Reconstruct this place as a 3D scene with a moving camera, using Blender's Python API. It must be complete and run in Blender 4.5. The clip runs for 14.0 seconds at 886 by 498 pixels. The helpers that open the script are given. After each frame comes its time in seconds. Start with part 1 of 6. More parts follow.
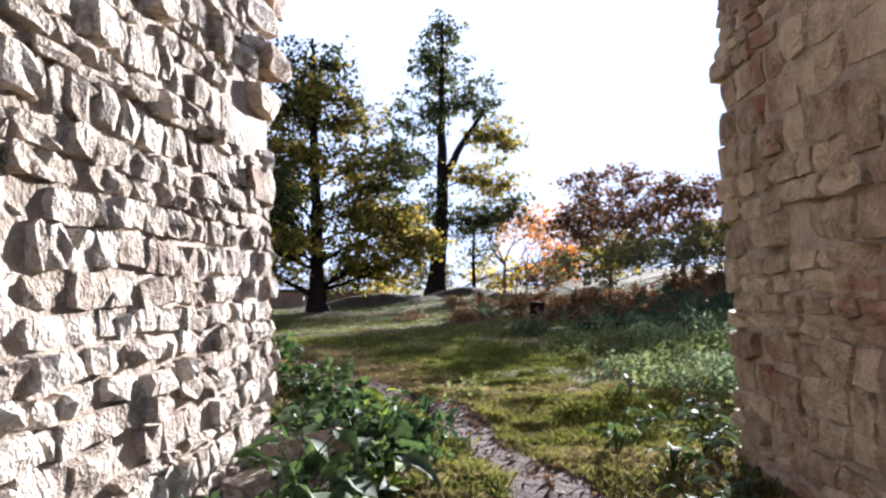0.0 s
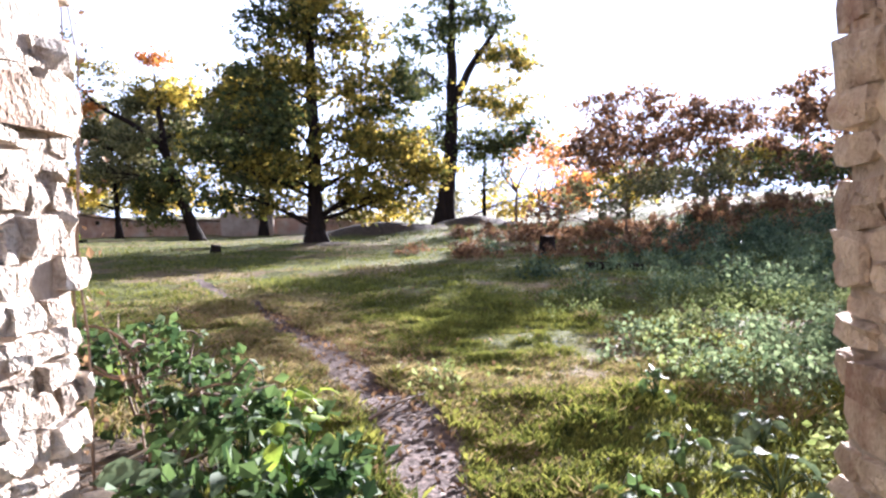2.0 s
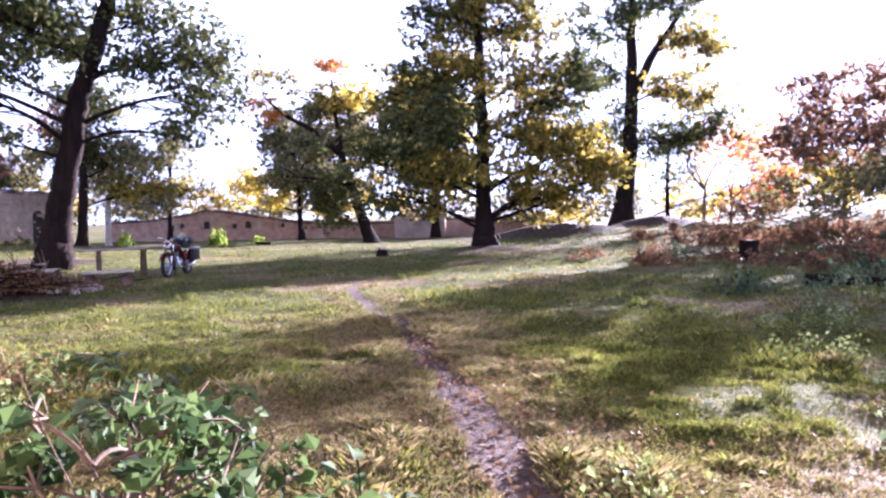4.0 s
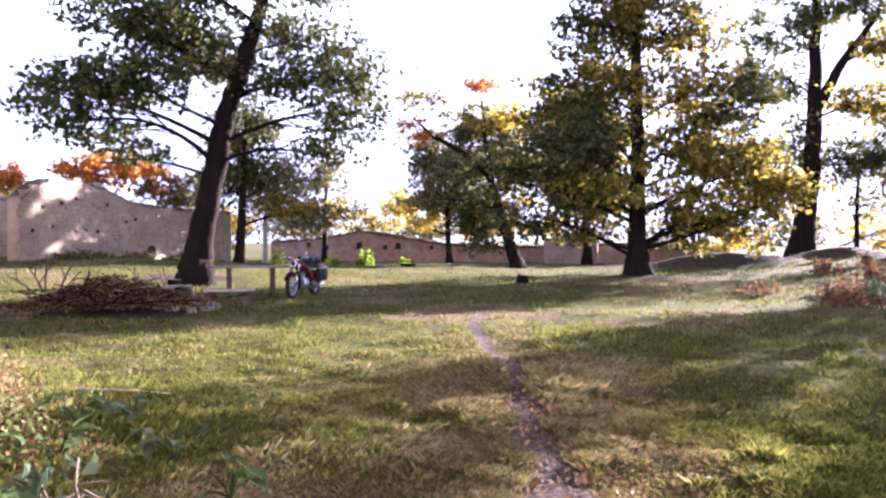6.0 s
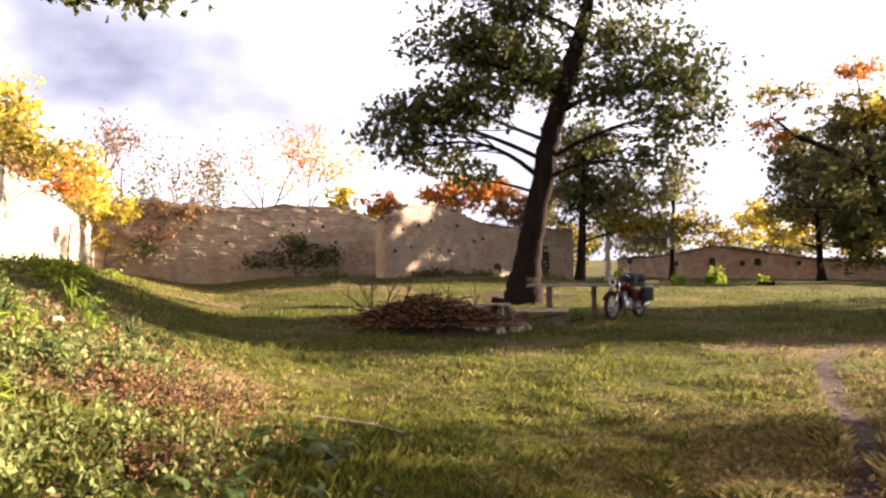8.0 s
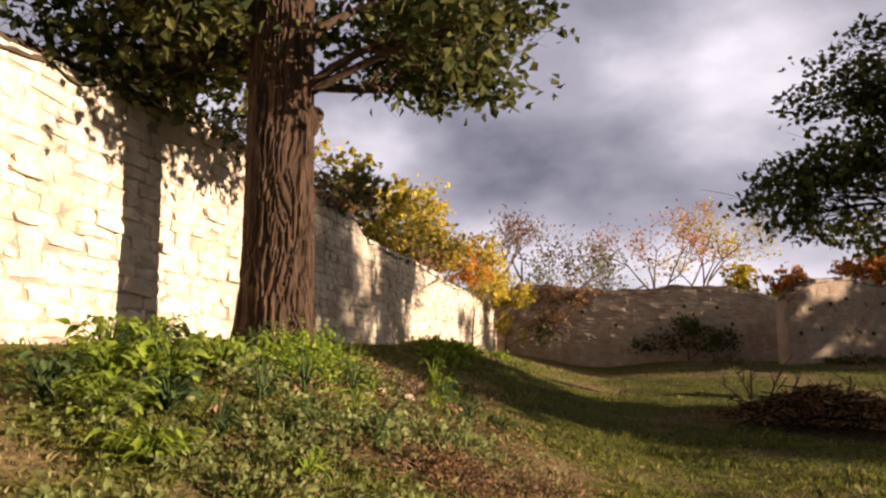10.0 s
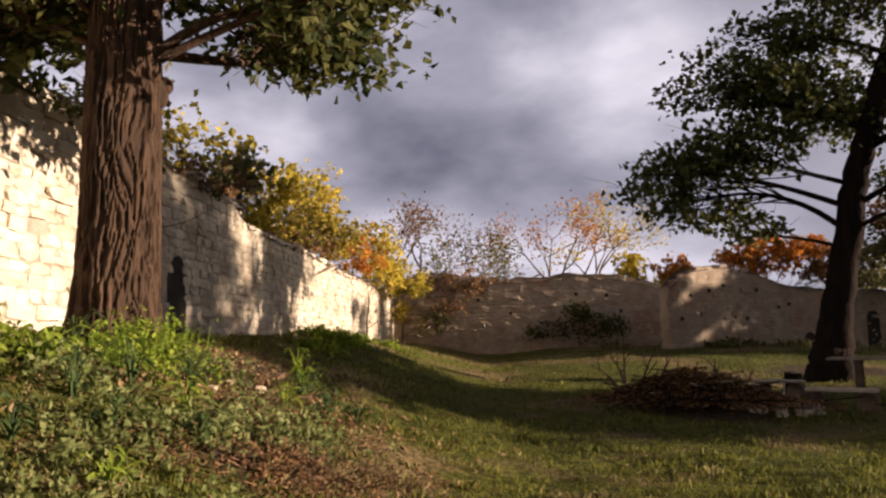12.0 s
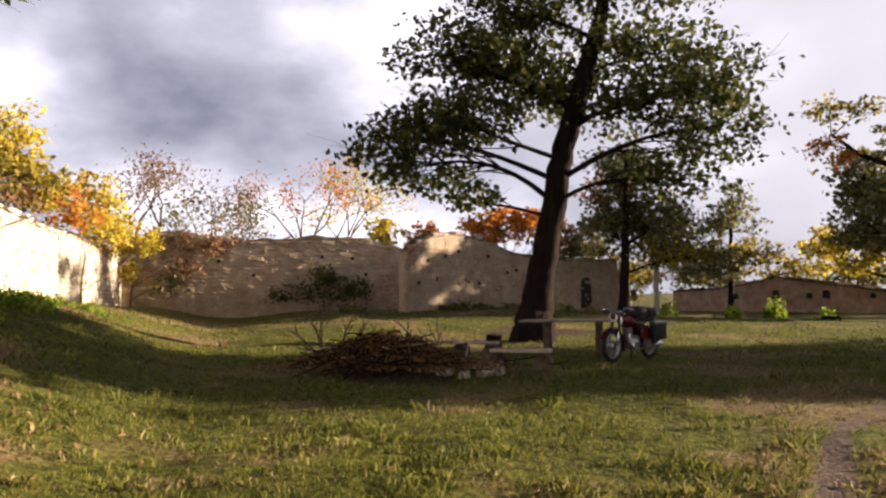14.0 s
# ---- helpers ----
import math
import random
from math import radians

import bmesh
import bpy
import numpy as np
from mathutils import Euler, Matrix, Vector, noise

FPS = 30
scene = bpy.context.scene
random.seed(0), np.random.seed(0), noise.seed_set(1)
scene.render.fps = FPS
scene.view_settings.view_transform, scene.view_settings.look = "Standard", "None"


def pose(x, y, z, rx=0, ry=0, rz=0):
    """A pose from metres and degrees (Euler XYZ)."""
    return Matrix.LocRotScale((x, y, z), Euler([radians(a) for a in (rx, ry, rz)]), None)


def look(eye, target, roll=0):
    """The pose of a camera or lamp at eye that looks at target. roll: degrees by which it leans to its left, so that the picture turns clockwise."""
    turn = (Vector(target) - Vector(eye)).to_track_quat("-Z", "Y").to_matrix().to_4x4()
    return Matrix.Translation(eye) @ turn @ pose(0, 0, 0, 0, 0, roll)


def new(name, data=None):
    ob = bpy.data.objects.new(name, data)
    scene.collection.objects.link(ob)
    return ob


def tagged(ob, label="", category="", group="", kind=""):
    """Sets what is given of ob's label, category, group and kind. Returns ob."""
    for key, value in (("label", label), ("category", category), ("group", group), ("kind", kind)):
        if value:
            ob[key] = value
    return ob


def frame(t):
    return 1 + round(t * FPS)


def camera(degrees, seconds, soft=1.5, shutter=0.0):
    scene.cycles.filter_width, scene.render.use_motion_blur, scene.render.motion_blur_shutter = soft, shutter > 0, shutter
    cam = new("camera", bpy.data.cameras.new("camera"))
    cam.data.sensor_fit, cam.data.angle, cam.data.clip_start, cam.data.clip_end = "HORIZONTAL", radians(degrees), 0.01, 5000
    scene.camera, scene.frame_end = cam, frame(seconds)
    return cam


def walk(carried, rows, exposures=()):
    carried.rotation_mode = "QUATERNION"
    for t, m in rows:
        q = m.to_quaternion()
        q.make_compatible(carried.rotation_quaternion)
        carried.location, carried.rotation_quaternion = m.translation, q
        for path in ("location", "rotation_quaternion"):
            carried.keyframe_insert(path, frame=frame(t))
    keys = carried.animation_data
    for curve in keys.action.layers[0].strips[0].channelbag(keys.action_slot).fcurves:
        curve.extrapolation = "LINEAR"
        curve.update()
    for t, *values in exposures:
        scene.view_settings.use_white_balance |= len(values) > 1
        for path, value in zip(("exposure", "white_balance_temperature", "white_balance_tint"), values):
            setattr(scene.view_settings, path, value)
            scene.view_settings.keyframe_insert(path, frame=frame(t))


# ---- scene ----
cam = camera(62.9, 14.0, soft=2.4)
PATH = [
    (0, (0.063, 4.09, 1.159), (-0.046, 6.084, 1.263), -1.4),
    (0.5, (0.163, 4.556, 1.236), (0.204, 6.552, 1.356), -0.6),
    (1, (0.319, 5.024, 1.269), (0.306, 7.023, 1.239), -1.3),
    (1.5, (0.354, 5.495, 1.286), (0.189, 7.488, 1.278), -1.1),
    (2, (0.339, 5.994, 1.388), (0.185, 7.986, 1.284), -1.0),
    (2.5, (0.406, 6.49, 1.415), (0.047, 8.456, 1.314), 0.2),
    (2.7, (0.376, 6.67, 1.437), (-0.057, 8.618, 1.306), -0.2),
    (4.8, (0.044, 8.627, 1.431), (-0.613, 10.514, 1.349), -0.8),
    (5, (0.045, 8.801, 1.427), (-0.627, 10.681, 1.301), -0.3),
    (5.5, (-0.065, 9.34, 1.41), (-1.008, 11.102, 1.326), -0.5),
    (6, (-0.192, 9.766, 1.387), (-1.2, 11.494, 1.368), -0.2),
    (6.5, (-0.249, 10.172, 1.384), (-1.291, 11.878, 1.35), -1.7),
    (7, (-0.279, 10.609, 1.383), (-1.557, 12.147, 1.441), -0.3),
    (7.5, (-0.368, 11.008, 1.358), (-1.776, 12.429, 1.34), -0.3),
    (8, (-0.52, 11.298, 1.379), (-2.212, 12.364, 1.415), -0.8),
    (8.3, (-0.522, 11.438, 1.351), (-2.328, 12.296, 1.419), -2.0),
    (8.4, (-0.553, 11.498, 1.352), (-2.392, 12.273, 1.472), -0.5),
    (8.5, (-0.586, 11.573, 1.369), (-2.451, 12.281, 1.507), 0.1),
    (9, (-0.698, 11.809, 1.383), (-2.644, 12.248, 1.519), -0.1),
    (9.2, (-0.708, 11.872, 1.378), (-2.672, 12.206, 1.555), -0.1),
    (11.3, (-0.807, 12.467, 1.373), (-2.786, 12.38, 1.647), -1.0),
    (11.5, (-0.861, 12.51, 1.367), (-2.847, 12.542, 1.606), -1.8),
    (11.9, (-1.036, 12.593, 1.344), (-3.003, 12.879, 1.563), -1.3),
    (12, (-1.067, 12.639, 1.344), (-3.029, 12.945, 1.586), -1.1),
    (12.5, (-1.156, 12.886, 1.334), (-3.069, 13.441, 1.508), -3.7),
    (13, (-1.198, 13.24, 1.341), (-3.11, 13.781, 1.569), -0.2),
    (13.5, (-1.341, 13.515, 1.323), (-3.214, 14.171, 1.57), -0.1),
    (13.6, (-1.364, 13.614, 1.311), (-3.222, 14.312, 1.555), 0.0),
    (14, (-1.443, 14.022, 1.315), (-3.219, 14.933, 1.446), -0.9),
]
EXPOSURES = [(0.0, 2.2, 4950, 17), (0.9, 1.95, 4950, 17), (2.0, 3.1, 4950, 22), (2.7, 3.3, 4850, 29), (5.0, 3.35, 4850, 44), (6.5, 3.2, 5500, 33), (7.5, 2.95, 6200, 25), (9.0, 1.85, 6900, 22), (11.4, 0.8, 6500, 25), (12.5, 1.25, 6600, 22), (14.0, 1.75, 6600, 19)]
walk(cam, [(t, look(eye, target, roll)) for t, eye, target, roll in PATH], EXPOSURES)

# ---- world and sun ----
SUN_YAW, SUN_UP = -20.0, 12.3   # the sun stands ahead and to the right of the gate
sun_way = Vector((-math.sin(radians(SUN_YAW)) * math.cos(radians(SUN_UP)), math.cos(radians(SUN_YAW)) * math.cos(radians(SUN_UP)), math.sin(radians(SUN_UP))))
world = bpy.data.worlds.new("sky")
scene.world = world
world.use_nodes = True
wt = world.node_tree
wt.nodes.clear()


def wnode(kind, **values):
    n = wt.nodes.new(kind)
    for k, v in values.items():
        n.inputs[k].default_value = v
    return n


w_out = wt.nodes.new("ShaderNodeOutputWorld")
w_bg = wnode("ShaderNodeBackground", Strength=0.31)
w_sky = wt.nodes.new("ShaderNodeTexSky")
w_sky.sky_type, w_sky.sun_disc = "NISHITA", False
w_sky.sun_elevation, w_sky.sun_rotation = radians(SUN_UP), radians(-SUN_YAW)
w_skyk = wt.nodes.new("ShaderNodeVectorMath")
w_skyk.operation = "SCALE"
w_skyk.inputs["Scale"].default_value = 0.10
wt.links.new(w_sky.outputs[0], w_skyk.inputs[0])
w_tc = wt.nodes.new("ShaderNodeTexCoord")
w_map = wt.nodes.new("ShaderNodeMapping")
w_map.inputs["Scale"].default_value = (1.0, 1.0, 1.9)
wt.links.new(w_tc.outputs["Generated"], w_map.inputs[0])
w_noise = wnode("ShaderNodeTexNoise", Scale=2.0, Detail=6.0, Roughness=0.48, Distortion=0.05)
wt.links.new(w_map.outputs[0], w_noise.inputs["Vector"])
w_ramp = wt.nodes.new("ShaderNodeValToRGB")
w_ramp.color_ramp.elements[0].position, w_ramp.color_ramp.elements[0].color = 0.38, (0.16, 0.185, 0.255, 1)
w_ramp.color_ramp.elements[1].position, w_ramp.color_ramp.elements[1].color = 0.64, (1.3, 1.33, 1.42, 1)
mid = w_ramp.color_ramp.elements.new(0.52)
mid.color = (0.60, 0.635, 0.74, 1)
wt.links.new(w_noise.outputs["Fac"], w_ramp.inputs[0])
# the cloud deck is thin and bright towards the sun
w_dot = wt.nodes.new("ShaderNodeVectorMath")
w_dot.operation = "DOT_PRODUCT"
w_dot.inputs[1].default_value = sun_way
wt.links.new(w_tc.outputs["Generated"], w_dot.inputs[0])
w_glow = wt.nodes.new("ShaderNodeMapRange")
w_glow.interpolation_type = "SMOOTHSTEP"
for k, v in (("From Min", 0.0), ("From Max", 0.85), ("To Min", 0.0), ("To Max", 1.0)):
    w_glow.inputs[k].default_value = v
wt.links.new(w_dot.outputs["Value"], w_glow.inputs["Value"])
w_mix = wt.nodes.new("ShaderNodeMix")
w_mix.data_type = "RGBA"
w_mix.inputs["B"].default_value = (0.86, 0.87, 0.92, 1)
wt.links.new(w_glow.outputs[0], w_mix.inputs["Factor"])
wt.links.new(w_ramp.outputs[0], w_mix.inputs["A"])
# gaps of blue between the clouds
w_gap = wt.nodes.new("ShaderNodeMapRange")
for k, v in (("From Min", 0.30), ("From Max", 0.40), ("To Min", 0.35), ("To Max", 0.0)):
    w_gap.inputs[k].default_value = v
wt.links.new(w_noise.outputs["Fac"], w_gap.inputs["Value"])
w_mix2 = wt.nodes.new("ShaderNodeMix")
w_mix2.data_type = "RGBA"
wt.links.new(w_gap.outputs[0], w_mix2.inputs["Factor"])
wt.links.new(w_mix.outputs["Result"], w_mix2.inputs["A"])
wt.links.new(w_skyk.outputs[0], w_mix2.inputs["B"])
# the unseen sky overhead is dimmed to cut the fill light in the shade
w_xyz = wt.nodes.new("ShaderNodeSeparateXYZ")
wt.links.new(w_tc.outputs["Generated"], w_xyz.inputs[0])
w_fill_cut = wt.nodes.new("ShaderNodeMapRange")
w_fill_cut.interpolation_type = "SMOOTHSTEP"
for k, v in (("From Min", 0.40), ("From Max", 0.72), ("To Min", 1.0), ("To Max", 0.07)):
    w_fill_cut.inputs[k].default_value = v
wt.links.new(w_xyz.outputs["Z"], w_fill_cut.inputs["Value"])
w_dim = wt.nodes.new("ShaderNodeVectorMath")
w_dim.operation = "SCALE"
wt.links.new(w_mix2.outputs["Result"], w_dim.inputs[0])
wt.links.new(w_fill_cut.outputs[0], w_dim.inputs["Scale"])
wt.links.new(w_dim.outputs[0], w_bg.inputs["Color"])
wt.links.new(w_bg.outputs[0], w_out.inputs[0])

sun = new("sun", bpy.data.lights.new("sun", "SUN"))
sun.data.energy, sun.data.angle, sun.data.color = 5.0, radians(0.6), (1.0, 0.85, 0.64)
sun.matrix_world = look((0, 0, 0), tuple(-sun_way))

# ---- materials ----


def material(name, dark, light, rough=0.9, scale=6.0, fine=40.0, bump=0.4, bump_size=0.02, spec=0.25, metal=0.0, by="object", stain=None, stain_scale=0.6, translucent=0.0, island=0.0, coords="object", stretch=None):
    """A surface with variation at two scales, fine relief and, where given, stains of another colour."""
    m = bpy.data.materials.new(name)
    m.use_nodes = True
    nt = m.node_tree
    nd, ln = nt.nodes, nt.links
    bsdf = nd["Principled BSDF"]
    out = nd["Material Output"]
    tc = nd.new("ShaderNodeTexCoord")
    place = nd.new("ShaderNodeNewGeometry").outputs["Position"] if coords == "world" else tc.outputs["Object"]
    if stretch:
        mp = nd.new("ShaderNodeMapping")
        mp.inputs["Scale"].default_value = stretch
        ln.new(place, mp.inputs[0])
        place = mp.outputs[0]
    n1 = nd.new("ShaderNodeTexNoise")
    n1.inputs["Scale"].default_value, n1.inputs["Detail"].default_value = scale, 5
    n2 = nd.new("ShaderNodeTexNoise")
    n2.inputs["Scale"].default_value, n2.inputs["Detail"].default_value = fine, 3
    for n in (n1, n2):
        ln.new(place, n.inputs["Vector"])
    add = nd.new("ShaderNodeMath")
    add.operation = "MULTIPLY_ADD"
    add.inputs[1].default_value = 0.45
    ln.new(n2.outputs["Fac"], add.inputs[0])
    ln.new(n1.outputs["Fac"], add.inputs[2])
    value = add.outputs[0]
    if island or by != "object":
        if by == "island":
            src = nd.new("ShaderNodeNewGeometry").outputs["Random Per Island"]
        else:
            src = nd.new("ShaderNodeObjectInfo").outputs["Random"]
        more = nd.new("ShaderNodeMath")
        more.operation = "MULTIPLY_ADD"
        more.inputs[1].default_value = island
        ln.new(src, more.inputs[0])
        less = nd.new("ShaderNodeMath")
        less.operation = "SUBTRACT"
        less.inputs[1].default_value = island / 2
        ln.new(value, less.inputs[0])
        ln.new(less.outputs[0], more.inputs[2])
        value = more.outputs[0]
    ramp = nd.new("ShaderNodeMapRange")
    for k, v in (("From Min", 0.45), ("From Max", 1.0), ("To Min", 0.0), ("To Max", 1.0)):
        ramp.inputs[k].default_value = v
    ln.new(value, ramp.inputs["Value"])
    mix = nd.new("ShaderNodeMix")
    mix.data_type = "RGBA"
    mix.inputs["A"].default_value, mix.inputs["B"].default_value = (*dark, 1), (*light, 1)
    ln.new(ramp.outputs[0], mix.inputs["Factor"])
    colour = mix.outputs["Result"]
    if stain:
        n3 = nd.new("ShaderNodeTexNoise")
        n3.inputs["Scale"].default_value, n3.inputs["Detail"].default_value, n3.inputs["Roughness"].default_value = stain_scale, 6, 0.65
        ln.new(place, n3.inputs["Vector"])
        r3 = nd.new("ShaderNodeMapRange")
        r3.interpolation_type = "SMOOTHSTEP"
        for k, v in (("From Min", 0.5), ("From Max", 0.66), ("To Min", 0.0), ("To Max", 0.8)):
            r3.inputs[k].default_value = v
        ln.new(n3.outputs["Fac"], r3.inputs["Value"])
        mx = nd.new("ShaderNodeMix")
        mx.data_type = "RGBA"
        mx.inputs["B"].default_value = (*stain, 1)
        ln.new(r3.outputs[0], mx.inputs["Factor"])
        ln.new(colour, mx.inputs["A"])
        colour = mx.outputs["Result"]
    ln.new(colour, bsdf.inputs["Base Color"])
    bsdf.inputs["Roughness"].default_value, bsdf.inputs["Metallic"].default_value = rough, metal
    bsdf.inputs["Specular IOR Level"].default_value = spec
    if bump:
        bp = nd.new("ShaderNodeBump")
        bp.inputs["Strength"].default_value, bp.inputs["Distance"].default_value = bump, bump_size
        ln.new(add.outputs[0], bp.inputs["Height"])
        ln.new(bp.outputs[0], bsdf.inputs["Normal"])
    if translucent:
        tr = nd.new("ShaderNodeBsdfTranslucent")
        ln.new(colour, tr.inputs["Color"])
        ms = nd.new("ShaderNodeMixShader")
        ms.inputs[0].default_value = translucent
        ln.new(bsdf.outputs[0], ms.inputs[1])
        ln.new(tr.outputs[0], ms.inputs[2])
        ln.new(ms.outputs[0], out.inputs["Surface"])
    return m


M = {}
M["stone"] = material("limestone", (0.33, 0.255, 0.185), (0.78, 0.69, 0.56), scale=14, fine=60, bump=1.0, bump_size=0.075, by="info", island=0.45, stain=(0.27, 0.20, 0.145), stain_scale=2.2, coords="world")
M["stone_s"] = material("limestone_south", (0.42, 0.34, 0.24), (0.78, 0.69, 0.54), scale=3, fine=22, bump=0.7, bump_size=0.02, by="info", island=0.22, stain=(0.38, 0.30, 0.21), stain_scale=0.7, coords="world")
M["stone_sj"] = material("limestone_south_rest", (0.42, 0.34, 0.24), (0.78, 0.69, 0.54), scale=3, fine=22, bump=0.7, bump_size=0.02, by="island", island=0.22, stain=(0.38, 0.30, 0.21), stain_scale=0.7, coords="world")
M["stone_w"] = material("rubble_brown", (0.23, 0.17, 0.12), (0.48, 0.39, 0.29), scale=2, fine=16, bump=0.7, bump_size=0.025, by="island", island=0.10, stain=(0.30, 0.17, 0.11), stain_scale=0.4, coords="world")
M["stone_j"] = material("limestone_far", (0.26, 0.205, 0.145), (0.66, 0.57, 0.45), scale=14, fine=60, bump=1.0, bump_size=0.075, by="island", island=0.4, stain=(0.33, 0.26, 0.19), stain_scale=0.9, coords="world")
M["brown_stone"] = material("sandstone", (0.27, 0.19, 0.125), (0.62, 0.50, 0.35), scale=10, fine=50, bump=1.0, bump_size=0.05, by="info", island=0.4, stain=(0.27, 0.12, 0.07), stain_scale=1.1, coords="world")
M["brown_stone_j"] = material("sandstone_rest", (0.27, 0.19, 0.125), (0.62, 0.50, 0.35), scale=10, fine=50, bump=1.0, bump_size=0.05, by="island", island=0.4, stain=(0.27, 0.12, 0.07), stain_scale=1.1, coords="world")
M["mortar"] = material("old_mortar", (0.24, 0.185, 0.13), (0.56, 0.47, 0.37), scale=3, fine=35, bump=0.9, bump_size=0.04, stain=(0.16, 0.12, 0.08))
M["plaster"] = material("weathered_plaster", (0.23, 0.17, 0.12), (0.48, 0.39, 0.29), scale=1.2, fine=14, bump=0.7, bump_size=0.03, stain=(0.34, 0.19, 0.12), stain_scale=0.45)
M["red_brick"] = material("old_brick", (0.24, 0.13, 0.085), (0.48, 0.34, 0.25), scale=2, fine=20, bump=0.7, bump_size=0.03, by="island", island=0.3, stain=(0.45, 0.38, 0.3), stain_scale=0.9)
M["pebble"] = material("path_pebble", (0.10, 0.08, 0.065), (0.30, 0.24, 0.20), scale=20, bump=0.3, by="island", island=0.5)
M["soil"] = material("dark_soil", (0.035, 0.026, 0.018), (0.12, 0.085, 0.05), scale=3, fine=20, bump=1.0, bump_size=0.06)
# near-black that paints the shade inside the walls' openings
M["hole_shade"] = material("recess_shade", (0.02, 0.016, 0.012), (0.05, 0.04, 0.03), scale=3, bump=0.3)
M["bark"] = material("oak_bark", (0.022, 0.013, 0.008), (0.10, 0.058, 0.033), scale=4, fine=22, bump=1.0, bump_size=0.05, stretch=(1.6, 1.6, 0.22))
# bark darkened to near black: the backlit trunks' shade is in the colour
M["bark_shaded"] = material("shaded_bark", (0.008, 0.006, 0.005), (0.027, 0.018, 0.013), spec=0.06, scale=4, fine=22, bump=1.0, bump_size=0.05, stretch=(1.6, 1.6, 0.22))
M["birch"] = material("pale_bark", (0.30, 0.27, 0.22), (0.65, 0.60, 0.5), scale=2.5, fine=14, bump=0.5, stain=(0.1, 0.08, 0.06), stain_scale=1.5)


def leaf_material(name, dark, light, translucent=0.45):
    return material(name, dark, light, rough=0.72, scale=0.9, fine=7, bump=0, by="island", island=0.75, translucent=translucent, spec=0.18)


M["oak_green"] = leaf_material("oak_leaves", (0.035, 0.05, 0.016), (0.125, 0.125, 0.034), 0.4)
M["oak_warm"] = leaf_material("turning_oak_leaves", (0.09, 0.095, 0.018), (0.42, 0.31, 0.05), 0.55)
M["yellow"] = leaf_material("yellow_leaves", (0.30, 0.25, 0.03), (0.75, 0.58, 0.08), 0.45)
M["orange"] = leaf_material("orange_leaves", (0.36, 0.13, 0.025), (0.70, 0.31, 0.06), 0.5)
M["russet"] = leaf_material("russet_leaves", (0.10, 0.055, 0.03), (0.30, 0.17, 0.08), 0.4)
M["olive"] = leaf_material("olive_leaves", (0.08, 0.085, 0.035), (0.26, 0.23, 0.09), 0.45)
M["weed"] = leaf_material("weed_leaves", (0.028, 0.052, 0.018), (0.11, 0.165, 0.048), 0.35)
M["nettle"] = leaf_material("nettle_leaves", (0.032, 0.052, 0.026), (0.12, 0.155, 0.08), 0.3)
M["nettle_pale"] = leaf_material("grey_nettle_leaves", (0.07, 0.10, 0.045), (0.22, 0.27, 0.13), 0.4)
M["grass_weed"] = leaf_material("yellow_green_weeds", (0.12, 0.15, 0.04), (0.27, 0.30, 0.11), 0.4)
M["fresh"] = leaf_material("fresh_leaves", (0.12, 0.19, 0.02), (0.34, 0.42, 0.05), 0.45)
M["blade"] = leaf_material("grass_blades", (0.048, 0.062, 0.010), (0.20, 0.20, 0.036), 0.42)
M["dry"] = leaf_material("dry_grass", (0.13, 0.105, 0.045), (0.34, 0.27, 0.12), 0.3)
M["litter"] = leaf_material("fallen_leaves", (0.11, 0.058, 0.028), (0.37, 0.245, 0.125), 0.15)
M["twig"] = material("dead_twigs", (0.06, 0.04, 0.028), (0.20, 0.14, 0.09), scale=6, bump=0.3)
M["pale_twig"] = material("bleached_twigs", (0.30, 0.26, 0.2), (0.55, 0.48, 0.38), scale=6, bump=0.3)
M["wood"] = material("weathered_planks", (0.16, 0.12, 0.085), (0.40, 0.33, 0.25), scale=3, fine=30, bump=0.6, stain=(0.12, 0.09, 0.06), stain_scale=2)
M["wood_dark"] = material("damp_timber", (0.06, 0.04, 0.03), (0.19, 0.13, 0.09), scale=4, fine=30, bump=0.6)
M["rubber"] = material("tyre_rubber", (0.012, 0.012, 0.012), (0.03, 0.03, 0.03), rough=0.8, bump=0.2)
M["black"] = material("black_leather", (0.012, 0.012, 0.014), (0.035, 0.035, 0.04), rough=0.5, bump=0.3, scale=12)
M["red_paint"] = material("dark_red_paint", (0.06, 0.005, 0.007), (0.11, 0.009, 0.011), rough=0.25, spec=0.5, bump=0.02)
M["chrome"] = material("chrome", (0.62, 0.62, 0.63), (0.8, 0.8, 0.8), rough=0.18, metal=1.0, bump=0.03)
M["alloy"] = material("cast_alloy", (0.30, 0.30, 0.31), (0.52, 0.52, 0.53), rough=0.42, metal=1.0, bump=0.15)
M["glass"] = material("headlamp_glass", (0.6, 0.62, 0.65), (0.8, 0.82, 0.85), rough=0.08, spec=0.6, bump=0.02)
M["white_paint"] = material("white_paint", (0.62, 0.61, 0.58), (0.8, 0.79, 0.76), rough=0.4, bump=0.05)


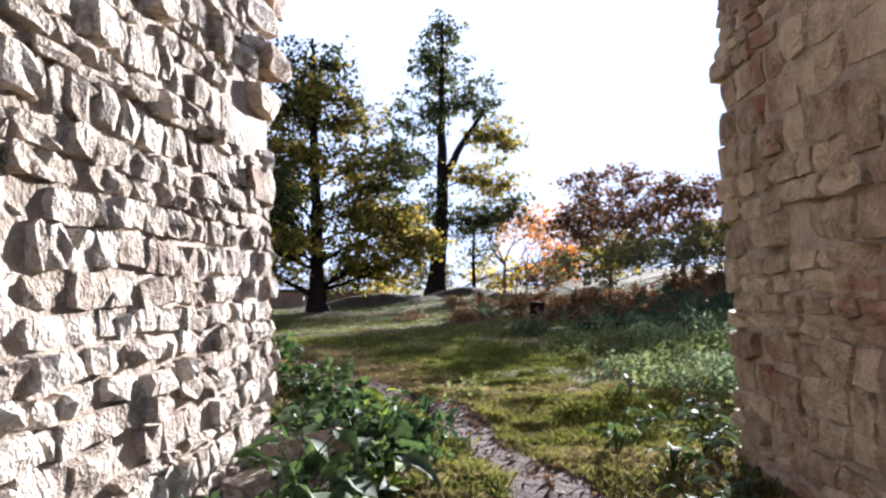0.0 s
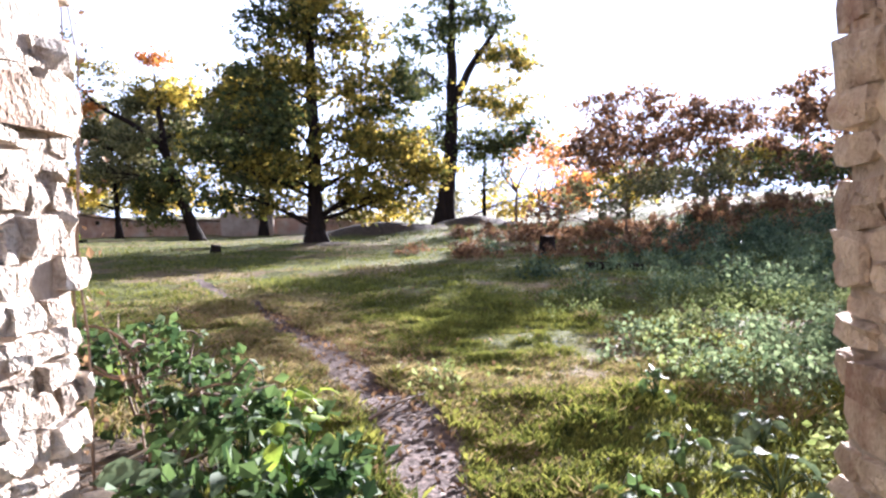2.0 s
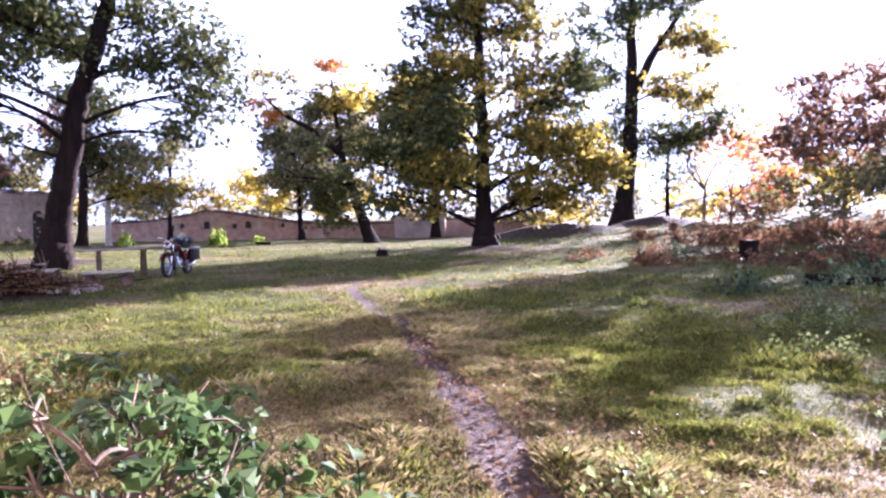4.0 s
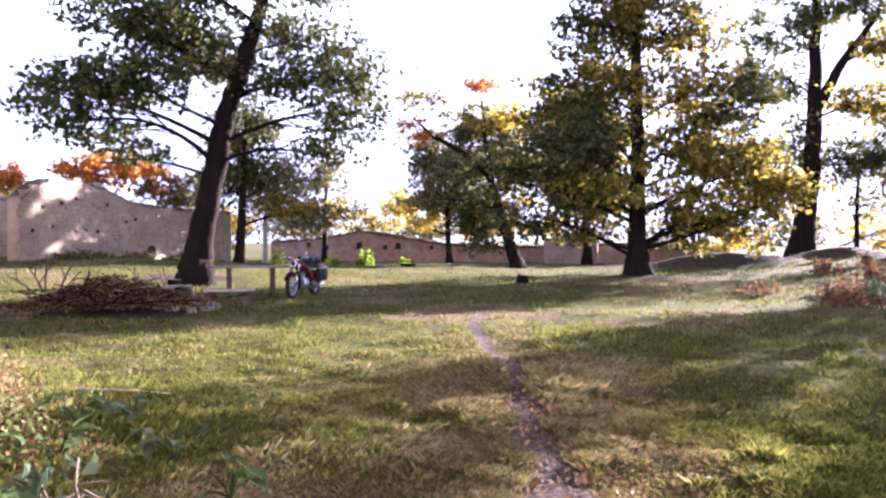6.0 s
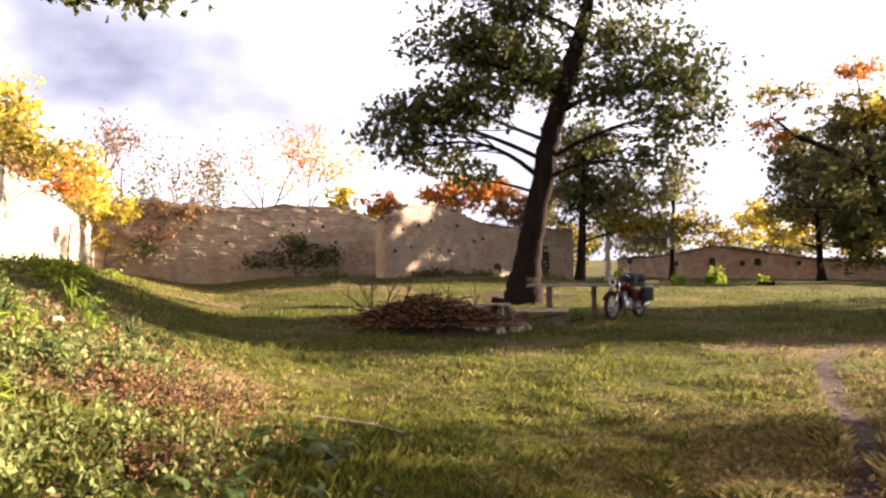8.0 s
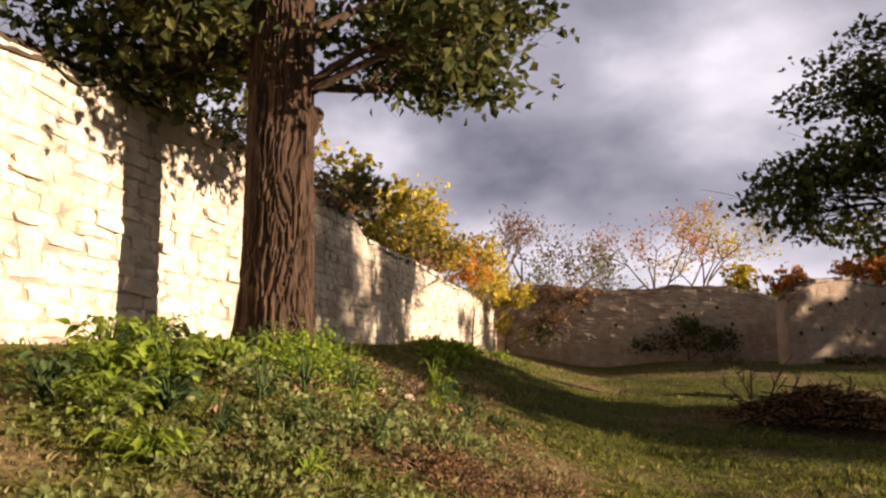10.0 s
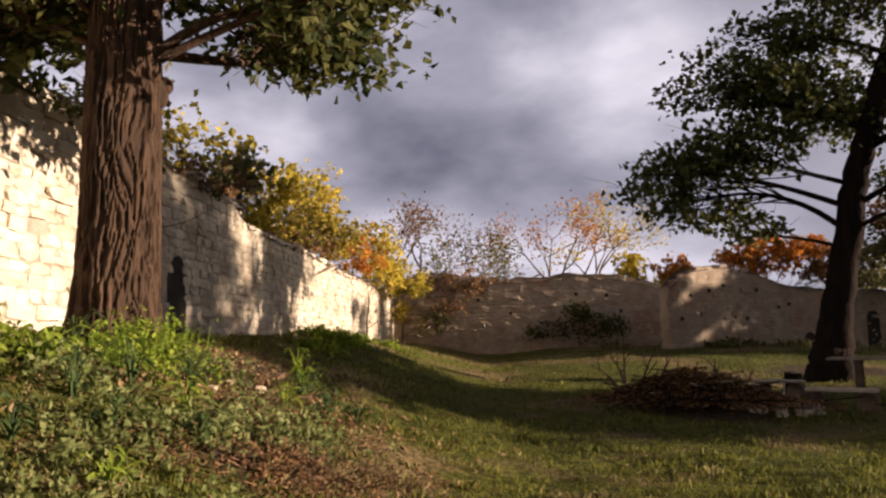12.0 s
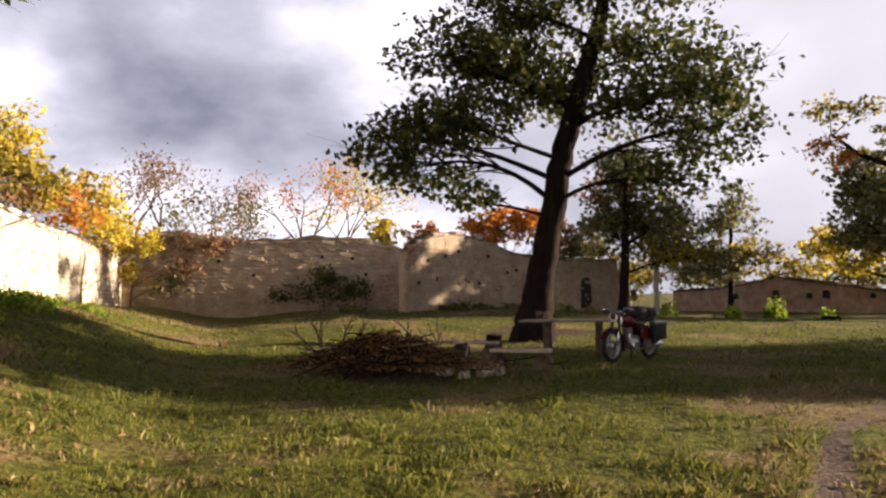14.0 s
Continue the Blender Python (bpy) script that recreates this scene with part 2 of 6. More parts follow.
def ground_material():
    m = bpy.data.materials.new("meadow_ground")
    m.use_nodes = True
    nd, ln = m.node_tree.nodes, m.node_tree.links
    bsdf = nd["Principled BSDF"]
    tc = nd.new("ShaderNodeTexCoord")

    def noise_at(scale, detail=5):
        n = nd.new("ShaderNodeTexNoise")
        n.inputs["Scale"].default_value, n.inputs["Detail"].default_value, n.inputs["Roughness"].default_value = scale, detail, 0.6
        ln.new(tc.outputs["Object"], n.inputs["Vector"])
        return n.outputs["Fac"]

    def mixed(fac, a, b, lo, hi):
        r = nd.new("ShaderNodeMapRange")
        r.interpolation_type = "SMOOTHSTEP"
        r.inputs["From Min"].default_value, r.inputs["From Max"].default_value = lo, hi
        ln.new(fac, r.inputs["Value"])
        x = nd.new("ShaderNodeMix")
        x.data_type = "RGBA"
        ln.new(r.outputs[0], x.inputs["Factor"])
        for key, c in (("A", a), ("B", b)):
            if isinstance(c, tuple):
                x.inputs[key].default_value = (*c, 1)
            else:
                ln.new(c, x.inputs[key])
        return x.outputs["Result"]

    green = mixed(noise_at(9), (0.04, 0.048, 0.008), (0.14, 0.14, 0.02), 0.35, 0.65)
    dry = mixed(noise_at(14), (0.10, 0.07, 0.03), (0.25, 0.18, 0.085), 0.35, 0.65)
    dirt = mixed(noise_at(22), (0.07, 0.047, 0.038), (0.18, 0.13, 0.105), 0.35, 0.68)
    soil = mixed(noise_at(11), (0.03, 0.022, 0.014), (0.11, 0.075, 0.045), 0.35, 0.65)
    c = green
    for key, over, lo, hi in (("dry", dry, 0.35, 0.75), ("bare", soil, 0.3, 0.7), ("wear", dirt, 0.35, 0.65)):
        at = nd.new("ShaderNodeAttribute")
        at.attribute_name = key
        c = mixed(at.outputs["Fac"], c, over, lo, hi)
    ln.new(c, bsdf.inputs["Base Color"])
    bsdf.inputs["Roughness"].default_value, bsdf.inputs["Specular IOR Level"].default_value = 0.95, 0.15
    bp = nd.new("ShaderNodeBump")
    bp.inputs["Strength"].default_value, bp.inputs["Distance"].default_value = 0.9, 0.06
    ln.new(noise_at(16, 8), bp.inputs["Height"])
    ln.new(bp.outputs[0], bsdf.inputs["Normal"])
    return m


M["ground"] = ground_material()

# ---- mesh helpers ----
rng = np.random.default_rng(7)


def mesh_np(name, verts, faces, mat, parent=None, smooth=False):
    me = bpy.data.meshes.new(name)
    me.from_pydata(np.asarray(verts, float).tolist(), [], faces.tolist() if isinstance(faces, np.ndarray) else faces)
    me.materials.append(mat)
    if smooth:
        me.polygons.foreach_set("use_smooth", np.ones(len(me.polygons), bool))
    ob = new(name, me)
    if parent:
        ob.parent = parent
    return ob


def part(name, bm, mat, parent=None, label="", smooth=True):
    me = bpy.data.meshes.new(name)
    bm.normal_update()
    bm.to_mesh(me)
    bm.free()
    me.materials.append(mat)
    me.polygons.foreach_set("use_smooth", np.full(len(me.polygons), smooth))
    ob = new(name, me)
    if parent:
        ob.parent = parent
    return tagged(ob, label)


def root(name, m, label, category, group="", kind=""):
    ob = new(name)
    ob.empty_display_size = 0.1
    ob.matrix_world = m
    return tagged(ob, label, category, group, kind)


def add_box(bm, size, centre=(0, 0, 0), rot=(0, 0, 0), bevel=0.0, rough=0.0):
    made = bmesh.ops.create_cube(bm, size=1.0)["verts"]
    if bevel or rough:
        for v in made:
            v.co = Vector(a * b for a, b in zip(v.co, size))
            v.co += Vector(rng.normal(0, rough, 3)) if rough else Vector()
        if bevel:
            edges = list({e for v in made for e in v.link_edges})
            made = list({v for f in bmesh.ops.bevel(bm, geom=edges, offset=bevel, segments=2, affect="EDGES", profile=0.6)["faces"] for v in f.verts} | {v for v in made if v.is_valid})
        bmesh.ops.transform(bm, matrix=pose(*centre, *rot), verts=made)
    else:
        bmesh.ops.transform(bm, matrix=pose(*centre, *rot) @ Matrix.Diagonal((*size, 1)), verts=made)
    return bm


def add_ball(bm, size, centre, rot=(0, 0, 0), seg=14):
    made = bmesh.ops.create_uvsphere(bm, u_segments=seg, v_segments=max(6, seg // 2), radius=0.5)["verts"]
    bmesh.ops.transform(bm, matrix=pose(*centre, *rot) @ Matrix.Diagonal((*size, 1)), verts=made)
    return bm


def tube_np(points, radii, sides=7):
    """Rings of a tapered tube along points: vertices and faces."""
    p = np.asarray(points, float)
    r = np.broadcast_to(np.asarray(radii, float), (len(p),))
    d = np.gradient(p, axis=0)
    d /= np.linalg.norm(d, axis=1)[:, None] + 1e-9
    ref = np.array([0.0, 0.0, 1.0]) if abs(d[0, 2]) < 0.9 else np.array([1.0, 0.0, 0.0])
    u = np.cross(d, ref)
    u /= np.linalg.norm(u, axis=1)[:, None] + 1e-9
    w = np.cross(d, u)
    a = np.arange(sides) * 2 * np.pi / sides
    v = p[:, None] + r[:, None, None] * (np.cos(a)[None, :, None] * u[:, None] + np.sin(a)[None, :, None] * w[:, None])
    n = len(p)
    i, k = np.meshgrid(np.arange(n - 1), np.arange(sides), indexing="ij")
    f = np.stack([i * sides + k, i * sides + (k + 1) % sides, (i + 1) * sides + (k + 1) % sides, (i + 1) * sides + k], -1).reshape(-1, 4)
    return v.reshape(-1, 3), f


def add_tube(bm, points, radii, sides=10, caps=True):
    v, f = tube_np(points, radii, sides)
    bv = [bm.verts.new(c) for c in v]
    for q in f:
        bm.faces.new([bv[i] for i in q])
    if caps:
        bm.faces.new(bv[:sides])
        bm.faces.new(bv[-sides:][::-1])
    return bm


def add_ring(bm, major, minor, centre=(0, 0, 0), rot=(0, 0, 0), n=36, m=10, flat=1.0):
    a = np.arange(n) * 2 * np.pi / n
    b = np.arange(m) * 2 * np.pi / m
    mt = pose(*centre, *rot)
    vs = [[bm.verts.new(mt @ Vector(((major + minor * math.cos(q)) * math.cos(p), minor * flat * math.sin(q), (major + minor * math.cos(q)) * math.sin(p)))) for q in b] for p in a]
    for i in range(n):
        for k in range(m):
            bm.faces.new((vs[i][k], vs[i][(k + 1) % m], vs[(i + 1) % n][(k + 1) % m], vs[(i + 1) % n][k]))
    return bm


class Soup:
    """Gathers many small pieces into one mesh."""

    def __init__(self):
        self.v, self.f, self.n = [], [], 0

    def add(self, v, f):
        self.v.append(np.asarray(v, float))
        self.f.extend((np.asarray(f) + self.n).tolist())
        self.n += len(v)

    def object(self, name, mat, parent=None, smooth=False):
        return mesh_np(name, np.concatenate(self.v), self.f, mat, parent, smooth)


def leaves_np(centres, size, up=0.25, wide=0.33, rg=rng):
    """Small folded leaves with random turns: vertices and triangles."""
    c = np.asarray(centres, float)
    n = len(c)
    a = rg.normal(size=(n, 3))
    a /= np.linalg.norm(a, axis=1)[:, None]
    nn = rg.normal(size=(n, 3)) + np.array([0, 0, up * 4])
    b = np.cross(nn, a)
    b /= np.linalg.norm(b, axis=1)[:, None] + 1e-9
    k = np.cross(a, b)
    s = (np.broadcast_to(size, (n,)) * rg.uniform(0.65, 1.35, n))[:, None]
    v = np.stack([c - a * s * 0.5, c + b * s * wide + k * s * 0.1 + a * s * 0.08, c + a * s * 0.5 - k * s * 0.05, c - b * s * wide + k * s * 0.1 + a * s * 0.08], 1).reshape(-1, 3)
    o = (np.arange(n) * 4)[:, None]
    f = np.concatenate([o + [0, 1, 2], o + [0, 2, 3]], 1).reshape(-1, 3)
    return v, f


def smooth01(x, a, b):
    t = np.clip((np.asarray(x, float) - a) / (b - a), 0, 1)
    return t * t * (3 - 2 * t)


def wave(x, y, s, seed=0.0):
    """Cheap smooth noise over the plan, about -1 to 1."""
    x, y = np.asarray(x, float) / s + seed * 1.7, np.asarray(y, float) / s - seed * 2.3
    return (np.sin(x * 1.3 + 1.7 * np.sin(y * 0.9 + seed)) + np.sin(y * 1.7 + 1.3 * np.sin(x * 1.1 - seed)) + np.sin((x + y) * 0.8 + 2.1 * np.sin((x - y) * 0.6 + seed))) / 3


PATCH = np.random.default_rng(29).random((512, 512))


def patchy(x, y, s, seed=0):
    """Irregular smooth noise over the plan in cells of s metres, 0 to 1."""
    x, y = np.asarray(x, float) / s + seed * 37.7 + 4000, np.asarray(y, float) / s + seed * 71.3 + 4000
    i, k = np.floor(x).astype(int), np.floor(y).astype(int)
    u, w = x - i, y - k
    u, w = u * u * (3 - 2 * u), w * w * (3 - 2 * w)
    a, b = PATCH[i % 512, k % 512], PATCH[(i + 1) % 512, k % 512]
    c, d = PATCH[i % 512, (k + 1) % 512], PATCH[(i + 1) % 512, (k + 1) % 512]
    return (a * (1 - u) + b * u) * (1 - w) + (c * (1 - u) + d * u) * w


# ---- the lie of the land ----
S0, SD = np.array((-10.5, 8.35)), np.array((-0.976, 0.219))   # foot of the long south wall and the way it runs


def south(x, y):
    """Metres north of the south wall's face."""
    return (np.asarray(x, float) - S0[0]) * 0.219 + (np.asarray(y, float) - S0[1]) * 0.976


def ground_z(x, y):
    x, y = np.asarray(x, float), np.asarray(y, float)
    d = south(x, y)
    z = 1.42 * (1 - smooth01(d, 1.0, 7.0)) * smooth01(-x, 2.5, 8.0) * (1 - 0.3 * smooth01(-x, 20, 46))
    z = z * (1 - smooth01(-y, -4, 30))
    z = z + 0.62 * smooth01(-x, 17, 31) * (1 - smooth01(y, 31, 44)) * smooth01(d, 3, 12)
    z = z + 1.7 * smooth01(x + 0.06 * y, 5.6, 19.0) * smooth01(y, 9, 20)
    z = z + 0.5 * smooth01(y, 28, 48) * smooth01(x, -9, 0)
    for cx, cy, h, sx, sy in ((-6.5, 45.5, 0.75, 3.2, 1.6), (-1.2, 48.0, 0.6, 2.6, 1.5), (-7.4, 36.0, 0.22, 1.6, 1.4), (-9.8, 10.6, 0.1, 1.6, 1.4), (-13.2, 18.9, 0.10, 1.8, 1.0)):
        z = z + h * np.exp(-(((x - cx) / sx) ** 2) - ((y - cy) / sy) ** 2)
    z = z - 0.22 * (1 - smooth01(y, 4.0, 8.5)) * (1 - smooth01(-x, 2.0, 6.0)) - 0.3 * smooth01(y, 42, 52) * smooth01(-x, 10, 18)
    near = np.exp(-((x / 70) ** 2) - ((y - 25) / 70) ** 2)
    z = z * np.clip(near * 2.2, 0, 1)
    return z + 0.045 * wave(x, y, 0.8, 1.0) + 0.05 * (patchy(x, y, 0.75, 2) - 0.5) + 0.035 * (patchy(x, y, 0.32, 7) - 0.5)


def gz(x, y):
    return float(ground_z(x, y))


TRAIL = np.array(((0.2, -6.0), (0.3, 4.0), (0.45, 8.3), (0.1, 9.1), (-0.14, 10.25), (-0.55, 11.2), (-1.03, 12.25), (-1.84, 13.94), (-2.65, 15.3), (-3.5, 16.9), (-4.5, 18.3), (-5.6, 20.0), (-7.0, 23.0)))


def trail_distance(x, y):
    x, y = np.asarray(x, float), np.asarray(y, float)
    best = np.full(x.shape, 1e9)
    for a, b in zip(TRAIL[:-1], TRAIL[1:]):
        ab = b - a
        t = np.clip(((x - a[0]) * ab[0] + (y - a[1]) * ab[1]) / (ab @ ab), 0, 1)
        best = np.minimum(best, np.hypot(x - a[0] - t * ab[0], y - a[1] - t * ab[1]))
    return best


def wear_at(x, y):
    w = 0.15 + 0.2 * patchy(x, y, 0.4, 6) - 0.012 * np.clip(np.asarray(y, float) - 9, 0, 99)
    return np.clip(0.5 + (w - trail_distance(x, y)) / 0.16, 0, 1)


def dry_at(x, y):
    return np.clip(-0.15 + 0.9 * patchy(x, y, 2.4, 3) + 0.75 * (patchy(x, y, 0.7, 4) - 0.4) + 0.35 * (patchy(x, y, 0.3, 5) - 0.5) + 0.45 * np.exp(-((trail_distance(x, y) - 0.5) / 0.9) ** 2), 0, 1)


def bare_at(x, y):
    x, y = np.asarray(x, float), np.asarray(y, float)
    b = np.zeros(x.shape)
    for cx, cy, sx, sy in ((-9.6, 10.7, 2.0, 1.7), (-7.6, 12.1, 1.3, 0.6), (-13.1, 18.9, 2.1, 1.1), (-20.9, 27.4, 1.8, 1.8), (-7.3, 35.8, 1.5, 1.3), (-6.5, 45.3, 4.2, 1.9), (-1.2, 47.8, 3.4, 1.8), (-1.8, 9.6, 0.9, 1.2)):
        b = np.maximum(b, np.exp(-(((x - cx) / sx) ** 2) - ((y - cy) / sy) ** 2) * 1.25)
    return np.clip(b + 0.15 * wave(x, y, 0.7, 6.0), 0, 1)


def build_ground():
    def axis(lo, hi, fine_lo, fine_hi, step, fine):
        a = np.concatenate([np.arange(lo, fine_lo, step), np.arange(fine_lo, fine_hi, fine), np.arange(fine_hi, hi, step)])
        out = np.cumsum(1.5 * 1.35 ** np.arange(20))
        return np.concatenate([a[0] - out[::-1], a, a[-1] + out])

    xs, ys = axis(-62, 26, -8, 3.5, 0.5, 0.11), axis(-8, 72, 4, 21, 0.5, 0.11)
    gx, gy = np.meshgrid(xs, ys, indexing="ij")
    z = ground_z(gx, gy)
    n, m = gx.shape
    i, k = np.meshgrid(np.arange(n - 1), np.arange(m - 1), indexing="ij")
    f = np.stack([i * m + k, (i + 1) * m + k, (i + 1) * m + k + 1, i * m + k + 1], -1).reshape(-1, 4)
    ob = mesh_np("ground", np.stack([gx, gy, z], -1).reshape(-1, 3), f, M["ground"], smooth=True)
    for key, fn in (("wear", wear_at), ("dry", dry_at), ("bare", bare_at)):
        at = ob.data.attributes.new(key, "FLOAT", "POINT")
        at.data.foreach_set("value", fn(gx, gy).ravel().astype(np.float32))
    return tagged(ob, "uneven autumn meadow with a trodden earth path", "ground", kind="structure")


ground = build_ground()

# ---- walls ----


def stone_shapes(count, seed):
    rg = np.random.default_rng(seed)
    shapes = []
    for _ in range(count):
        bm = bmesh.new()
        bmesh.ops.create_cube(bm, size=1.0)
        bmesh.ops.subdivide_edges(bm, edges=bm.edges[:], cuts=1, use_grid_fill=True)
        for v in bm.verts:
            far = sum(abs(c) > 0.4 for c in v.co)
            v.co *= (1.0, 1.0, 0.95, 0.87)[far]
            v.co += Vector(rg.normal(0, 0.06, 3)) * (1.0 if abs(v.co.y) < 0.3 else 0.8)
        bm.verts.index_update()
        shapes.append((np.array([v.co[:] for v in bm.verts]), [[v.index for v in f.verts] for f in bm.faces]))
        bm.free()
    return shapes


SHAPES = stone_shapes(28, 3)


def shape_meshes(mat, name):
    out = []
    for v, f in SHAPES:
        me = bpy.data.meshes.new(name)
        me.from_pydata(v.tolist(), [], f)
        me.materials.append(mat)
        out.append(me)
    return out


def wall_core(name, p0, p1, thick, top, mat, label, rag=0.12, inset=0.05, seed=0, step=0.25, low=0.4):
    """A wall's body. The face runs from p0 to p1 with the wall's bulk on its left-hand side."""
    p0, p1 = np.array(p0, float), np.array(p1, float)
    length = float(np.hypot(*(p1 - p0)))
    d = (p1 - p0) / length
    back = np.array((-d[1], d[0]))
    n = max(2, int(length / step) + 1)
    ss = np.linspace(0, length, n)
    v = []
    for s in ss:
        a = p0 + d * s + back * inset
        b = p0 + d * s + back * thick
        tz = top(s)
        t1 = tz + rag * float(wave(s, seed, 0.35, seed)) - 0.05
        t2 = tz + rag * float(wave(s, seed + 9, 0.4, seed)) - 0.05
        g = min(gz(*a), gz(*b)) - low
        v += [(*a, g), (*a, t1), (*(a * 0.5 + b * 0.5), max(t1, t2) + 0.06), (*b, t2), (*b, g)]
    f = []
    for i in range(n - 1):
        for k in range(4):
            f.append([i * 5 + k, i * 5 + k + 1, i * 5 + 5 + k + 1, i * 5 + 5 + k][::-1])
    f += [list(range(5)), [(n - 1) * 5 + k for k in range(5)][::-1]]
    ob = mesh_np(name, v, f, mat)
    return tagged(ob, label, "wall", kind="structure")


def lay_stones(parent, p0, p1, top, mats, seed, size=(0.2, 0.5), course=(0.11, 0.25), parts=None, gap=0.02, proud=0.025, missing=0.04, ragged=0.0, cavity=None, foot=None, depth=0.2):
    """Rubble courses on the face p0-p1. parts: (from, to) metres along the face whose stones are pieces of their own."""
    rg = np.random.default_rng(seed)
    p0, p1 = np.array(p0, float), np.array(p1, float)
    length = float(np.hypot(*(p1 - p0)))
    d = (p1 - p0) / length
    out = np.array((d[1], -d[0]))
    yaw = math.atan2(d[1], d[0])
    meshes = shape_meshes(mats[0], "stone")
    rest, count = Soup(), 0
    low = min(gz(*(p0 + d * s)) for s in np.linspace(0, length, 9)) - 0.15
    z = low if foot is None else foot
    high = max(top(s) for s in np.linspace(0, length, 40))
    while z < high:
        h = rg.uniform(*course)
        s = -rg.uniform(0, size[0]) if not ragged else 0.0
        end = length + (rg.uniform(-ragged, ragged) if ragged else 0)
        while s < end:
            w = rg.uniform(*size) * (1.25 if h > 0.19 else 0.9)
            w = min(w, end - s + 0.02) if end - s < w else w
            if w < 0.05:
                break
            c = s + w / 2
            q = p0 + d * c
            hh = h * rg.uniform(0.86, 1.0)
            ok = z + h * 0.6 < top(min(max(c, 0), length)) + rg.normal(0, 0.05) and rg.random() > missing and z + h > gz(*q) - 0.1
            if cavity and cavity(c, z) > rg.random():
                ok = False
            if ok:
                off = rg.normal(0, proud)
                if rg.random() < 0.05:
                    off += rg.uniform(0.02, 0.07)
                centre = np.array((*(q + out * (off - depth / 2 + 0.02)), z + h / 2 + rg.normal(0, 0.06) * h))
                shape = int(rg.integers(len(SHAPES)))
                turn = Euler((rg.normal(0, 0.05), rg.normal(0, 0.05), yaw + rg.normal(0, 0.04) + (math.pi if rg.random() < 0.5 else 0)))
                scale = (max(w - gap * rg.uniform(0.5, 1.6), 0.04), depth, max(hh - gap * rg.uniform(0.4, 1.3), 0.04))
                if parts and parts[0] <= c <= parts[1] and count < 300:
                    ob = new("stone", meshes[shape])
                    ob.matrix_world = Matrix.LocRotScale(centre, turn, scale)
                    ob.parent = parent
                    count += 1
                else:
                    vv = (SHAPES[shape][0] * np.array(scale)) @ np.array(turn.to_matrix()).T + centre
                    base = rest.n
                    rest.v.append(vv)
                    rest.f.extend([[i + base for i in f] for f in SHAPES[shape][1]])
                    rest.n += len(vv)
            s += w
        z += h
    if rest.n:
        ob = mesh_np("stonework", np.concatenate(rest.v), rest.f, mats[1], parent)
        tagged(ob, kind="stuff")


def profile(*knots):
    xs, zs = zip(*knots)
    return lambda s: float(np.interp(s, xs, zs))


# the gate: a thick west jamb and a lower east jamb, 2.9 m apart
gate_top_w = lambda s: 4.6 - 0.5 * smooth01(s, 4.6, 5.6)
gate_w = wall_core("wall_gate_west", (-1.30, 2.6), (-1.30, 8.66), 2.0, gate_top_w, M["mortar"], "thick ruined gate wall of pale rubble limestone", seed=1, inset=0.012)
holes_w = lambda s, z: 0.75 if (s > 5.35 and 1.95 < z < 2.6) or (s > 5.5 and z > 3.2) else (0.5 if s > 5.8 and z < 0.45 else 0.0)
# the face turned to the north, at the jamb's end
gate_e_top = profile((0, 3.1), (0.5, 3.0), (0.8, 3.35), (4, 3.7))
gate_e = wall_core("wall_gate_east", (1.66, 8.85), (1.66, 4.4), 2.6, gate_e_top, M["mortar"], "ruined gate wall of brownish rubble stone with a broken top", seed=2, inset=0.012)


def south_top(s):
    """Height of the south wall's crest, s metres west of its start at x = -2.6."""
    return float(np.interp(s, (0, 4, 6, 8, 9.6, 15.6, 17.0, 17.9, 22, 23, 30, 36, 45, 46), (4.5, 4.5, 4.6, 4.8, 4.95, 4.8, 4.75, 4.35, 4.3, 4.4, 4.15, 4.2, 4.15, 4.0)))


SW0 = S0 + SD * -8.1
SW1 = S0 + SD * 37.7
wall_s = wall_core("wall_south", SW0, SW1, 0.9, south_top, M["mortar"], "long ruined enclosure wall of pale limestone in low sun", seed=3, inset=0.0)
W0, W1 = (-47.2, 16.0), (-41.5, 33.2)
WD = (0.3146, 0.9492)
west_top = profile((0, 4.25), (2.6, 5.3), (6.2, 4.9), (8.6, 4.7), (11.7, 4.9), (14.1, 4.8), (16.0, 4.4), (18.2, 3.6))
wall_w = wall_core("wall_west", W0, W1, 0.8, west_top, M["plaster"], "ruined enclosure wall of weathered plaster and rubble", seed=4, inset=-0.008)
DOME0, DOME1 = (-33.0, 28.35), (-36.9, 44.5)
dome_len = math.hypot(DOME1[0] - DOME0[0], DOME1[1] - DOME0[1])
dome_top = profile((0, 3.45), (0.5, 3.95), (1.4, 4.35), (3.2, 4.55), (5.4, 4.2), (7.0, 3.7), (8.2, 3.5), (11.2, 3.4), (dome_len, 3.4))
wall_d = wall_core("wall_gable", DOME0, DOME1, 0.8, dome_top, M["plaster"], "weathered rubble wall with a rounded crest and putlog holes", seed=5, rag=0.05, inset=-0.008)
NORTH0, NORTH1 = (-18.0, 65.5), (-50.0, 62.0)
wall_n = wall_core("wall_north", NORTH1, (-9.0, 66.5), 0.8, profile((0, 1.5), (5, 1.7), (8, 2.1), (10, 2.5), (14, 1.9), (18, 1.3), (21, 1.0), (29, 1.0), (33, 1.2), (41, 0.8)), M["red_brick"], "low broken wall of plaster and red brick far across the meadow", seed=7, rag=0.15)


